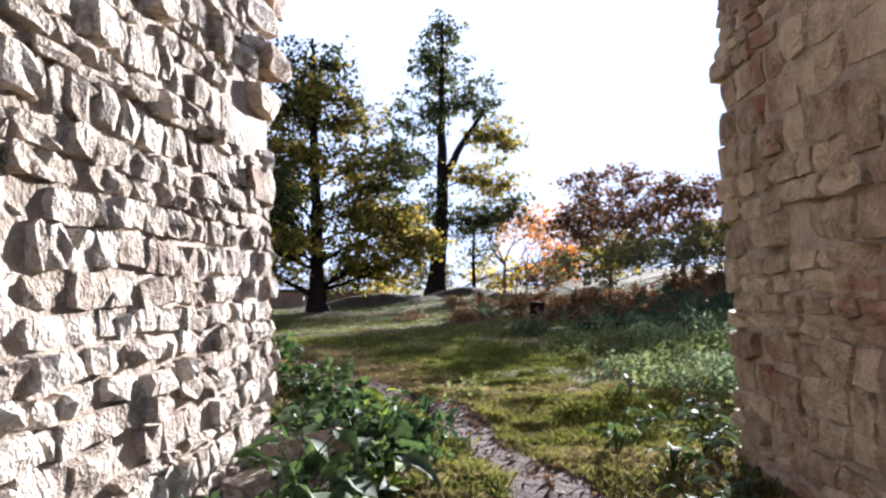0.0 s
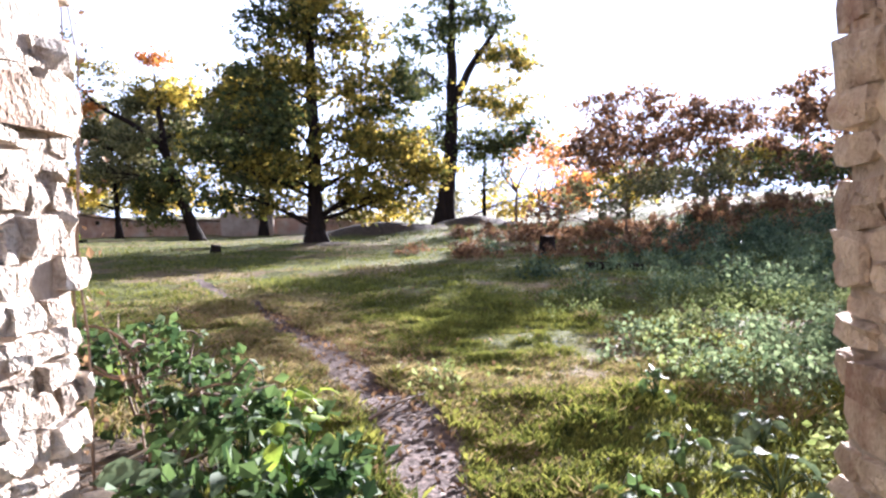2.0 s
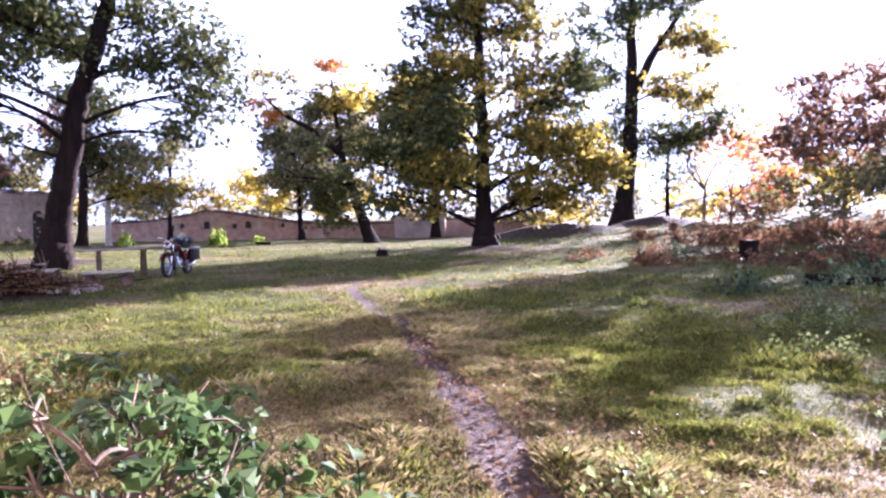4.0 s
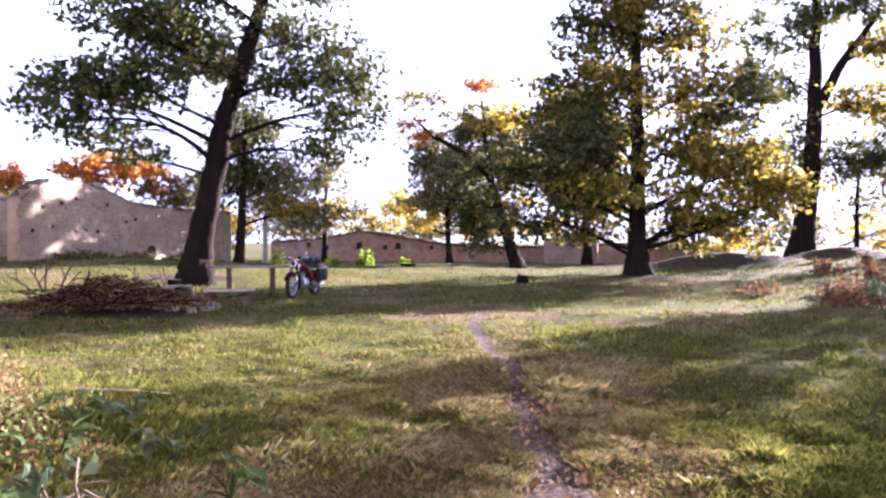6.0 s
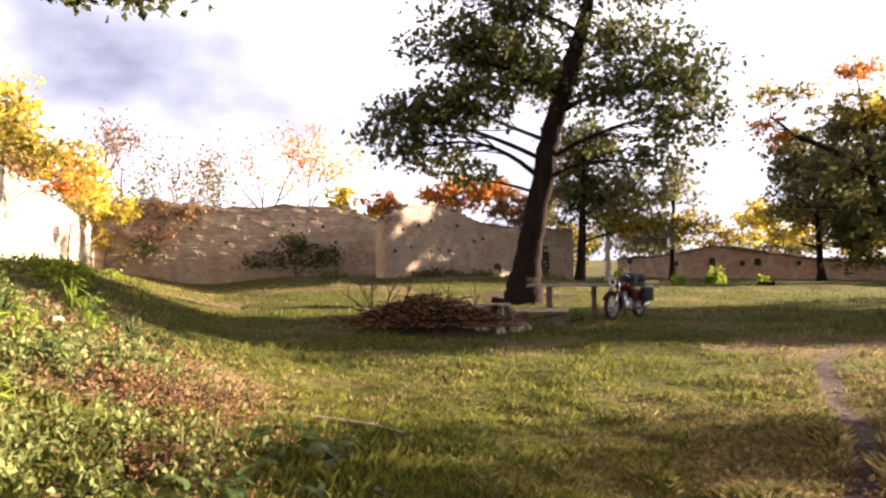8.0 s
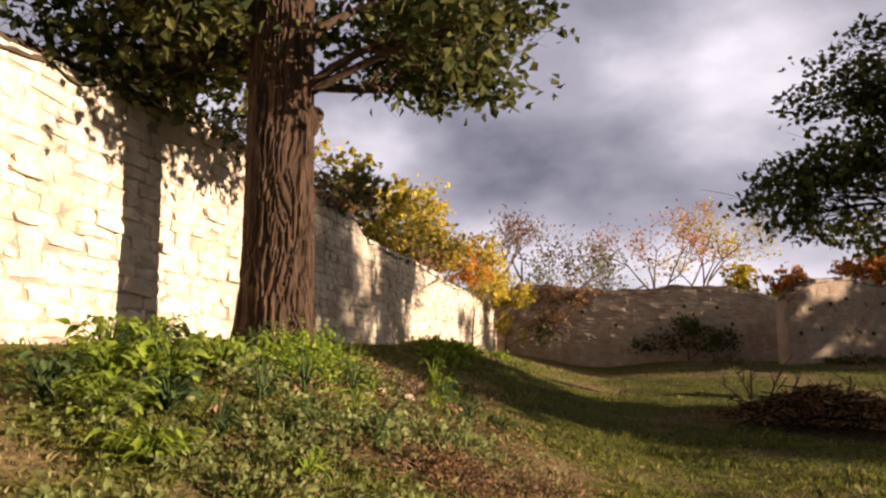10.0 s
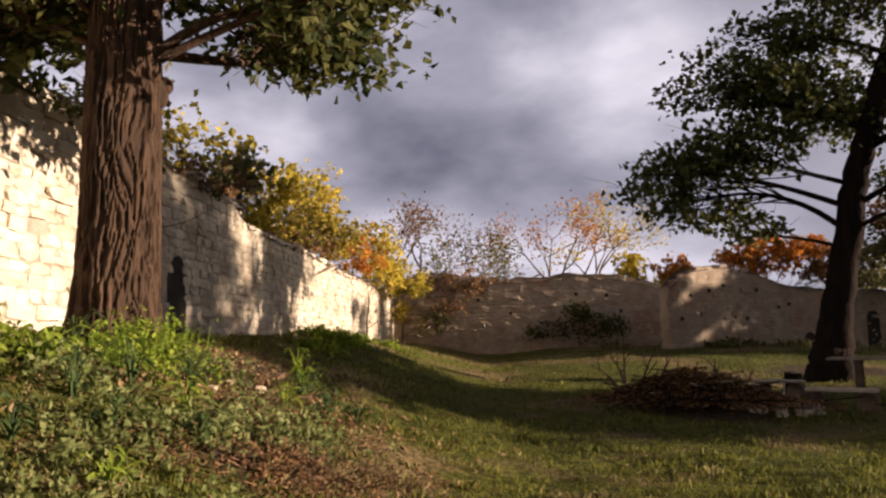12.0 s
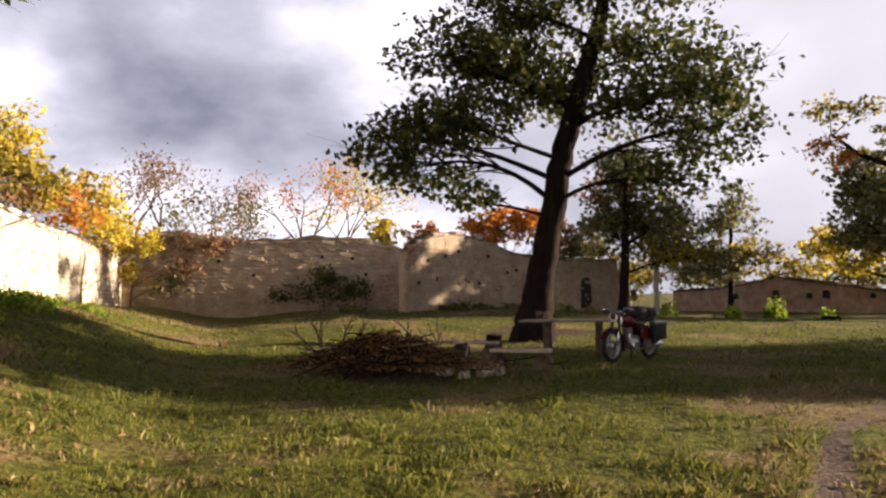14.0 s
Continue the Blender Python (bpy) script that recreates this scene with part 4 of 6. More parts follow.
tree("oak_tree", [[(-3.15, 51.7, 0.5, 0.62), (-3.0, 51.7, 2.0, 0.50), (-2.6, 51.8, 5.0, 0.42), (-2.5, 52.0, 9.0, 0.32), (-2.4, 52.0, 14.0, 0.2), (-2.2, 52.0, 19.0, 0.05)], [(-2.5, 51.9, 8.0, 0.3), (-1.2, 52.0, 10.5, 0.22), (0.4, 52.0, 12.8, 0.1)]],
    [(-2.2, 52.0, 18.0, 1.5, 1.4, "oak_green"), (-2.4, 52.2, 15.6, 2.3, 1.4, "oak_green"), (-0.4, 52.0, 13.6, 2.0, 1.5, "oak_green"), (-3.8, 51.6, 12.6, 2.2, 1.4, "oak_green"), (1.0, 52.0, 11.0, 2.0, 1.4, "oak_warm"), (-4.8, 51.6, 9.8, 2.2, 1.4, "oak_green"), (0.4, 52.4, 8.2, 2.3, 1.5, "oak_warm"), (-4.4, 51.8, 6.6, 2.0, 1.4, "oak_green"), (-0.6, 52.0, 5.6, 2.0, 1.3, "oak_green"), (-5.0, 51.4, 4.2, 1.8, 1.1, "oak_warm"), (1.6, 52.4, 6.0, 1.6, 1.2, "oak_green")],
    "tall forked oak with a thin dark crown", M["bark_shaded"], None, 19, leaf_size=0.24, clump=0.55, per=38, density=0.9, flare=1.5)
tree("young_tree", [[(-0.6, 55.0, 0.7, 0.14), (-0.6, 55.0, 3.0, 0.11), (-0.5, 55.2, 6.0, 0.04)]],
    [(-0.6, 55.0, 4.8, 1.8, 1.4, "oak_green"), (0.2, 55.2, 3.4, 1.3, 0.9, "olive")], "young slender tree behind the forked oak", M["bark_shaded"], None, 20, leaf_size=0.22, per=24, density=0.8)


# added tree, mostly hidden by the broad oak, that keeps sun off the gable
tree("gable_shade_tree", [[(-18.0, 61.5, 0.3, 0.3), (-18.0, 61.5, 4.0, 0.24), (-17.8, 61.6, 10.5, 0.07)]],
    [(-20.8, 61.2, 9.6, 1.7, 1.7, "olive"), (-20.4, 61.2, 7.0, 1.8, 1.6, "olive"), (-18.6, 61.4, 11.0, 2.0, 1.7, "oak_warm"), (-18.4, 61.4, 8.6, 2.0, 1.7, "oak_warm"), (-16.2, 61.8, 8.6, 2.0, 1.7, "oak_warm"), (-19.0, 61.2, 5.0, 2.0, 1.6, "olive"), (-16.4, 61.8, 4.8, 2.0, 1.6, "oak_warm")],
    "far tree in dull gold leaf, added behind the broad oak to shade the gable", M["bark_shaded"], None, 21, leaf_size=0.32, clump=0.55, per=40, density=1.7)


def bare_tree(name, x, y, h, spread, seed, label, mat=None, tint="russet"):
    """A leafless tree of forking stems and fine twigs."""
    rg = np.random.default_rng(seed)
    z = gz(x, y)
    ob = root(name, pose(x, y, z), label, "tree")
    wood, ends = Soup(), []

    def grow(p, way, length, r, level):
        q = p + way * length
        pts = bezier(p, p + way * length * 0.5 + rg.normal(0, 0.08, 3) * length, q, 6)
        wood.add(*tube_np(pts, np.linspace(r, r * 0.62, 6), 6 if level < 2 else 4))
        if level >= 6:
            ends.append(q)
            return
        for _ in range(2 if level else 3):
            w = way + rg.normal(0, 0.5, 3) * (1, 1, 0.75) * spread + (0, 0, 0.04)
            grow(q, w / np.linalg.norm(w), length * rg.uniform(0.62, 0.86), r * 0.62, level + 1)

    grow(np.array((0, 0, -0.1)), np.array((0.03, 0.0, 1.0)), h * 0.3, h * 0.018, 0)
    wood.object("trunk", M["twig"], ob, smooth=True)
    if mat:
        c = np.array(ends)
        c = np.repeat(c, 14, 0) + rg.normal(0, 0.55, (len(c) * 14, 3))
        v, f = leaves_np(c, 0.24, rg=rg)
        mesh_np("crown", v, f, M[mat], ob)
    return ob


bare_tree("bare_tree", 1.5, 54.0, 7.2, 1.0, 31, "leafless forked tree against the bright sky")
bare_tree("bare_tree", 2.9, 53.0, 5.2, 1.0, 32, "small tree with a few orange leaves", "orange")
bare_tree("bare_tree", -58.4, 31.0, 11.5, 1.1, 33, "nearly bare tree beyond the west wall", "orange")
bare_tree("bare_tree", -57.6, 33.5, 11.2, 0.8, 34, "thin tree with yellowing leaves beyond the west wall", "yellow")
bare_tree("bare_tree", -61.0, 18.0, 13.5, 1.5, 35, "wide bare brown tree beyond the wall", "russet")
bare_tree("bare_tree", -60.5, 22.5, 10.5, 1.5, 36, "bare brown tree beyond the wall", "russet")
bare_tree("bare_tree", -50.0, 21.5, 7.6, 0.9, 37, "thin bare shrub tree with scattered pale leaves", "olive")


def bush(name, x, y, crowns, label, seed, leaf_size=0.2, per=34, density=0.9, clump=0.45, bark="twig", z=None, r=0.06):
    z0 = gz(x, y) if z is None else z
    up = min(1.0, max(0.12, (min(c[2] for c in crowns) - z0) * 0.5))
    return tree(name, [[(x, y, z0, r), (x + 0.05 * up, y, z0 + up, r * 0.8), (x + 0.1 * up, y + 0.1 * up, z0 + 2.0 * up, r * 0.5)]], crowns, label, M[bark], None, seed, leaf_size=leaf_size, per=per, density=density, clump=clump, category="shrub", flare=1.2, sides=6)


# shrubs that grow behind and over the south wall
bush("shrub", -19.5, 8.2, [(-19.4, 8.5, 6.4, 0.9, 1.2, "yellow"), (-20.4, 8.8, 5.6, 0.9, 0.8, "olive"), (-23.6, 9.2, 6.4, 1.3, 1.3, "olive"), (-22.0, 9.0, 5.4, 1.0, 0.8, "russet")], "yellowing shrub over the south wall", 41)
bush("shrub", -26.0, 9.8, [(-26.0, 10.2, 6.2, 1.4, 1.3, "yellow"), (-28.0, 11.0, 5.8, 1.3, 1.1, "oak_warm"), (-24.6, 10.2, 5.4, 1.0, 0.8, "yellow"), (-30.8, 12.0, 6.9, 1.3, 1.4, "yellow"), (-31.6, 12.2, 5.6, 1.4, 1.0, "oak_warm")], "golden shrub in full sun over the wall's crest", 42, density=1.1)
bush("shrub", -37.2, 14.4, [(-37.2, 14.6, 5.6, 1.4, 1.3, "yellow"), (-34.6, 13.8, 5.2, 1.2, 1.0, "orange"), (-41.0, 16.4, 4.9, 1.5, 1.1, "yellow"), (-39.2, 15.6, 5.0, 1.3, 1.0, "yellow"), (-43.0, 17.0, 4.2, 1.2, 0.8, "yellow")], "bright yellow shrub hanging over the wall", 43, density=1.1)
bush("shrub", -21.6, 8.4, [(-17.6, 7.6, 6.2, 1.0, 1.2, "olive"), (-21.6, 8.6, 6.4, 1.1, 1.0, "yellow"), (-24.8, 9.4, 6.6, 1.1, 1.0, "oak_warm"), (-28.6, 10.6, 6.6, 1.1, 1.0, "yellow"), (-33.2, 12.6, 6.0, 1.2, 1.0, "yellow"), (-35.8, 13.6, 5.2, 1.0, 0.7, "yellow"), (-29.6, 11.4, 5.0, 1.0, 0.5, "russet"), (-26.4, 10.6, 4.9, 1.0, 0.4, "russet")], "golden bushes crowding behind the wall's crest", 58, density=1.0)
# creeper and dry growth on the west wall, near the corner
bush("creeper", -45.9, 17.0, [(-46.3, 16.9, 2.8, 0.7, 1.5, "yellow"), (-46.0, 18.4, 4.6, 0.9, 0.6, "russet"), (-45.3, 20.0, 4.5, 0.9, 0.5, "russet"), (-44.8, 21.6, 4.4, 0.9, 0.5, "russet"), (-45.4, 18.8, 2.2, 0.8, 0.8, "olive"), (-44.3, 23.2, 4.4, 0.8, 0.4, "russet"), (-45.2, 19.6, 3.2, 0.8, 0.7, "russet")], "withered creeper hanging from the west wall", 44, leaf_size=0.2)
bush("elder_bush", -42.6, 27.2, [(-42.5, 27.3, 1.9, 1.2, 1.0, "oak_green"), (-41.8, 29.0, 1.6, 1.3, 0.7, "oak_green"), (-43.2, 25.6, 1.5, 1.1, 0.6, "oak_green"), (-42.6, 27.2, 2.8, 0.6, 0.6, "oak_green")], "dark straggling bush against the west wall", 45, leaf_size=0.18)
bush("ivy", -11.6, 8.2, [(-8.4, 7.8, 4.7, 0.9, 0.35, "oak_green"), (-10.4, 8.2, 4.75, 0.9, 0.3, "oak_green"), (-11.9, 8.5, 4.9, 0.9, 0.35, "oak_green"), (-13.4, 8.9, 4.9, 0.8, 0.3, "russet"), (-14.8, 9.2, 4.8, 0.8, 0.35, "oak_green"), (-16.6, 9.6, 4.8, 0.7, 0.35, "russet"), (-17.8, 9.85, 4.75, 0.7, 0.35, "oak_green")], "dark ivy and moss hanging over the wall's crest", 57, leaf_size=0.1, clump=0.22, per=30, density=0.5, z=4.3, r=0.05)
# trees beyond the west wall
bush("round_tree", -58.5, 37.4, [(-58.4, 37.3, 6.6, 1.5, 1.3, "yellow"), (-58.4, 37.3, 5.0, 1.6, 1.0, "yellow")], "small golden tree beyond the wall", 46, leaf_size=0.3, z=1.0, r=0.12)
bush("round_tree", -57.0, 40.6, [(-56.9, 40.6, 6.7, 1.6, 1.2, "orange"), (-56.9, 40.6, 5.0, 1.5, 1.0, "yellow")], "small orange-leaved tree beyond the wall", 47, leaf_size=0.3, z=1.0, r=0.12)
bush("maple_tree", -53.6, 46.6, [(-53.5, 46.2, 7.4, 2.2, 1.7, "orange"), (-52.4, 48.6, 7.4, 2.0, 1.6, "orange"), (-54.6, 44.2, 6.6, 1.6, 1.4, "orange"), (-51.6, 50.6, 6.4, 2.2, 1.6, "russet"), (-50.4, 53.0, 5.6, 2.2, 1.8, "olive")], "spreading tree in orange autumn leaf", 48, leaf_size=0.3, z=1.0, r=0.2, density=0.8)
# thicket on the east bank
bush("thicket", 6.5, 41.2, [(6.0, 41.2, 4.6, 1.9, 1.7, "russet"), (4.4, 40.4, 3.6, 1.4, 1.5, "russet"), (8.2, 41.8, 4.4, 1.8, 1.7, "russet"), (6.6, 40.4, 2.6, 1.8, 0.9, "oak_warm"), (5.4, 41.0, 5.8, 1.2, 1.0, "russet"), (7.2, 41.4, 6.2, 1.3, 0.9, "russet"), (3.4, 40.6, 2.6, 1.2, 1.0, "olive")], "brown-leaved thicket on the bank against the light", 49, leaf_size=0.2, r=0.14, density=0.85)
bush("thicket", 10.4, 42.2, [(10.2, 42.4, 4.4, 2.0, 1.7, "russet"), (9.0, 40.8, 2.9, 1.8, 1.0, "olive"), (12.6, 42.8, 4.0, 1.9, 1.5, "russet"), (11.6, 40.4, 3.2, 1.7, 1.0, "oak_warm"), (14.8, 43.4, 4.4, 2.2, 1.7, "russet"), (9.6, 42.6, 6.0, 1.3, 0.9, "russet"), (12.4, 43.0, 5.8, 1.4, 1.0, "russet")], "tangled brown thicket along the bank", 50, leaf_size=0.2, r=0.14, density=0.85)
bush("thicket", 16.0, 38.0, [(16.0, 38.0, 4.0, 2.2, 1.6, "russet"), (18.6, 36.5, 4.2, 2.4, 1.8, "olive"), (14.2, 37.0, 3.0, 1.6, 0.9, "russet"), (21.5, 34.0, 4.4, 2.6, 1.8, "russet"), (17.0, 37.6, 6.6, 2.2, 1.7, "russet"), (20.0, 35.6, 6.9, 2.4, 1.7, "olive"), (14.4, 39.2, 5.8, 1.8, 1.4, "russet")], "dark thicket at the meadow's edge", 51, leaf_size=0.22, r=0.14)
bush("low_thicket", 5.5, 36.0, [(4.2, 35.0, 1.6, 1.5, 0.5, "olive"), (6.6, 35.4, 2.1, 1.6, 0.6, "olive"), (9.0, 35.0, 2.5, 1.7, 0.7, "olive"), (12.0, 34.0, 2.9, 1.8, 0.8, "oak_green"), (2.0, 36.0, 1.2, 1.3, 0.4, "russet")], "low brambles along the bank", 52, leaf_size=0.16, density=1.1)
# far undergrowth along the north side
bush("hedge", -3.0, 60.0, [(-14.0, 66.0, 1.8, 2.6, 1.0, "olive"), (-9.0, 66.5, 2.0, 2.6, 1.1, "yellow"), (-4.0, 64.0, 2.0, 2.6, 1.0, "olive"), (1.0, 62.0, 2.2, 2.6, 1.1, "yellow"), (5.5, 58.0, 2.6, 2.6, 1.3, "orange"), (9.5, 55.0, 3.0, 2.6, 1.4, "olive"), (-22.0, 68.0, 2.2, 2.8, 1.3, "oak_warm"), (-30.0, 70.0, 2.6, 3.0, 1.5, "yellow")], "far hedge in yellow and orange leaf", 53, leaf_size=0.3, clump=0.7, density=0.8)
bush("hedge", -45.0, 70.0, [(-38.0, 72.0, 2.4, 3.0, 1.4, "olive"), (-45.0, 72.0, 2.6, 3.0, 1.6, "oak_warm"), (-52.0, 68.0, 2.8, 3.2, 1.8, "olive"), (-54.0, 60.0, 3.0, 3.2, 2.0, "oak_warm")], "far hedge beyond the north wall", 54, leaf_size=0.32, clump=0.7, density=0.8)

# ---- table, benches, fire place, motorcycle ----


def table():
    ob = root("table", pose(-14.1, 23.62, gz(-14.1, 23.62), 0, 0, 46), "long weathered wooden table under the oak", "table")
    for i in range(4):
        bm = bmesh.new()
        add_box(bm, (2.15, 0.205, 0.045), (rng.normal(0, 0.02), -0.33 + i * 0.22, 0.735), bevel=0.008, rough=0.003)
        part("tabletop_plank", bm, M["wood"], ob, smooth=False)
    for sx in (-0.55, 0.55):
        for sy in (-1, 1):
            bm = bmesh.new()
            add_box(bm, (0.12, 0.10, 0.74), (sx, sy * 0.2, 0.35), (sy * 14, 0, 0), bevel=0.012, rough=0.004)
            part("leg", bm, M["wood_dark"], ob, smooth=False)
        bm = bmesh.new()
        add_box(bm, (0.10, 0.78, 0.09), (sx, 0, 0.668), bevel=0.01)
        part("bearer", bm, M["wood_dark"], ob, smooth=False)


def bench(x, y, yaw, length, label):
    ob = root("bench", pose(x, y, gz(x, y), 0, 0, yaw), label, "bench", "benches by the fire place")
    bm = bmesh.new()
    add_box(bm, (length, 0.27, 0.05), (0, 0, 0.335), bevel=0.01, rough=0.006)
    part("seat", bm, M["pale_twig"], ob, "pale weathered plank", smooth=False)
    for s in (-1, 1):
        bm = bmesh.new()
        add_tube(bm, [(s * length * 0.36, -0.17, 0.155), (s * length * 0.36, -0.06, 0.157), (s * length * 0.36, 0.07, 0.155), (s * length * 0.36, 0.17, 0.155)], (0.155, 0.165, 0.16, 0.15), 12)
        part("log_support", bm, M["wood_dark"], ob)


table()
bench(-12.05, 20.95, 44, 1.05, "low plank bench on two log ends")
bench(-14.75, 21.6, 40, 0.95, "low plank bench behind the brush heap")


def stump(x, y, r, h, label, yaw=0):
    ob = root("tree_stump", pose(x, y, gz(x, y), 0, 0, yaw), label, "stump")
    bm = bmesh.new()
    add_tube(bm, [(0, 0, -0.1), (0, 0, h * 0.4), (0.02, 0, h)], (r * 1.25, r, r * 0.92), 14)
    for v in bm.verts:
        v.co += Vector(rng.normal(0, r * 0.06, 3))
    part("stump_wood", bm, M["bark_shaded"], ob)
    bm = bmesh.new()
    add_tube(bm, [(0.02, 0, h - 0.01), (0.02, 0, h + 0.012)], (r * 0.8, r * 0.78), 14)
    part("cut_face", bm, M["wood"], ob, "sawn top")


stump(-16.2, 22.9, 0.2, 0.42, "dark stump beside the oak's foot")
stump(1.83, 28.7, 0.26, 0.55, "dark old stump on the bank")
stump(-10.1, 32.0, 0.2, 0.25, "low stump in the grass")


def log(name, a, b, r, label, mat="bark_shaded"):
    a, b = np.array(a, float), np.array(b, float)
    a[2] += gz(a[0], a[1]) + r * 0.7
    b[2] += gz(b[0], b[1]) + r * 0.7
    bm = bmesh.new()
    m = (a + b) / 2 + rng.normal(0, 0.08, 3) * (1, 1, 0.2)
    add_tube(bm, bezier(a, m, b, 7), np.linspace(r, r * 0.75, 7), 10)
    tagged(part(name, bm, M[mat]), label, "log")


log("log", (2.3, 22.6, 0), (3.5, 22.2, 0), 0.12, "dark rotting log on the bank")
log("log", (-24.0, 47.0, 0), (-25.2, 47.5, 0), 0.14, "short log near the north wall")


def brush_heap():
    """Heap of cut brushwood with dry leaves and some bare upright twigs."""
    rg = np.random.default_rng(61)
    cx, cy, yaw = -13.05, 18.85, radians(42)
    ob = root("brush_heap", pose(cx, cy, gz(cx, cy), 0, 0, 42), "heap of brown brushwood and dry leaves by the fire place", "brush heap")
    wood = Soup()
    for _ in range(300):
        p = rg.normal(0, 1, 3) * (0.72, 0.40, 0)
        top = 0.5 * math.exp(-(p[0] / 1.3) ** 2 - (p[1] / 0.55) ** 2)
        p[2] = rg.uniform(0.0, 1.0) * top + 0.02
        w = rg.normal(0, 1, 3) * (1, 0.8, 0.28)
        w = w / np.linalg.norm(w) * rg.uniform(0.2, 0.55)
        wood.add(*tube_np(np.stack([p - w, p + rg.normal(0, 0.03, 3), p + w]) + (0, 0, 0.05), (0.011, 0.009, 0.004), 4))
    tagged(wood.object("brushwood", M["bark_shaded"], ob), kind="stuff")
    pts = rg.normal(0, 1, (5200, 3)) * (0.78, 0.42, 0)
    pts[:, 2] = rg.uniform(0.05, 1.0, 5200) * 0.6 * np.exp(-(pts[:, 0] / 1.3) ** 2 - (pts[:, 1] / 0.55) ** 2) + 0.03
    v, f = leaves_np(pts, 0.075, rg=rg)
    tagged(mesh_np("dry_leaves", v, f, M["russet"], ob), kind="stuff")
    some = pts[:160] + (0, -0.03, 0.05)
    v, f = leaves_np(some, 0.06, rg=rg)
    tagged(mesh_np("pale_leaves", v, f, M["litter"], ob), kind="stuff")
    for x0, lean, h in ((-1.25, -0.5, 0.85), (-1.2, 0.1, 1.0), (-1.1, 0.45, 1.05), (-0.6, 0.3, 0.7), (-0.2, -0.2, 0.55), (0.35, 0.25, 0.6), (-1.3, -0.9, 0.6), (0.9, 0.3, 0.55), (0.6, -0.3, 0.5)):
        a = np.array((x0, rg.normal(0, 0.1), 0.05))
        b = a + (lean * h, rg.normal(0, 0.15), h)
        up = Soup()
        pts = bezier(a, a + (0.0, 0, h * 0.5), b, 7)
        up.add(*tube_np(pts, np.linspace(0.03, 0.009, 7), 5))
        for k in (3, 4, 5):
            e = pts[k] + rg.normal(0, 0.16, 3) + (0, 0, 0.16)
            up.add(*tube_np(np.stack([pts[k], (pts[k] + e) / 2 + rg.normal(0, 0.02, 3), e]), (0.014, 0.01, 0.005), 4))
        up.object("bare_twig", M["twig"], ob)
    pale = Soup()
    for _ in range(14):
        p = np.array((rg.uniform(-1.2, 1.6), rg.uniform(-0.5, 0.1), rg.uniform(0.15, 0.4)))
        w = rg.normal(0, 1, 3) * (1, 0.6, 0.35)
        w = w / np.linalg.norm(w) * rg.uniform(0.08, 0.25)
        pale.add(*tube_np(np.stack([p - w, p + w]), (0.012, 0.008), 5))
    tagged(pale.object("pale_brushwood", M["pale_twig"], ob), kind="stuff")


brush_heap()


def field_stone(x, y, size, label, mat="stone", yaw=0.0, sink=0.25, group=""):
    v, f = SHAPES[int(rng.integers(len(SHAPES)))]
    me = bpy.data.meshes.new("stone_block")
    me.from_pydata((v * np.array(size)).tolist(), [], f)
    me.materials.append(M[mat])
    ob = new("stone_block", me)
    ob.matrix_world = pose(x, y, gz(x, y) + size[2] * (0.5 - sink), rng.normal(0, 6), rng.normal(0, 6), yaw)
    return tagged(ob, label, "stone", group)


# ring of pale stones round the fire place
for i in range(11):
    a = i / 11 * 2 * math.pi
    field_stone(-12.35 + 0.72 * math.cos(a), 19.95 + 0.55 * math.sin(a), (0.24, 0.18, 0.15), "pale field stone of the fire ring", yaw=math.degrees(a), group="fire ring stones")
# fallen stones at the gate's feet
for x, y, s, yaw in ((-1.0, 8.35, (0.55, 0.4, 0.3), 15), (-1.15, 7.9, (0.4, 0.35, 0.24), 60), (-0.9, 8.0, (0.3, 0.22, 0.16), 100), (-1.12, 7.3, (0.36, 0.26, 0.2), 10), (1.52, 6.7, (0.5, 0.4, 0.26), 80), (1.5, 7.4, (0.3, 0.26, 0.2), 30), (-1.45, 8.75, (0.5, 0.35, 0.26), 40)):
    field_stone(x, y, s, "fallen limestone block at the gate wall's foot", yaw=yaw, group="fallen stones at the gate")
for x, y, s in ((-9.0, 11.9, 0.22), (-8.4, 11.5, 0.18), (-8.9, 11.6, 0.14), (-10.6, 12.0, 0.2), (-8.2, 12.1, 0.13)):
    field_stone(x, y, (s * 0.7, s * 0.55, s * 0.35), "weathered stone at the oak's foot", mat="brown_stone", yaw=s * 900, group="stones at the oak")


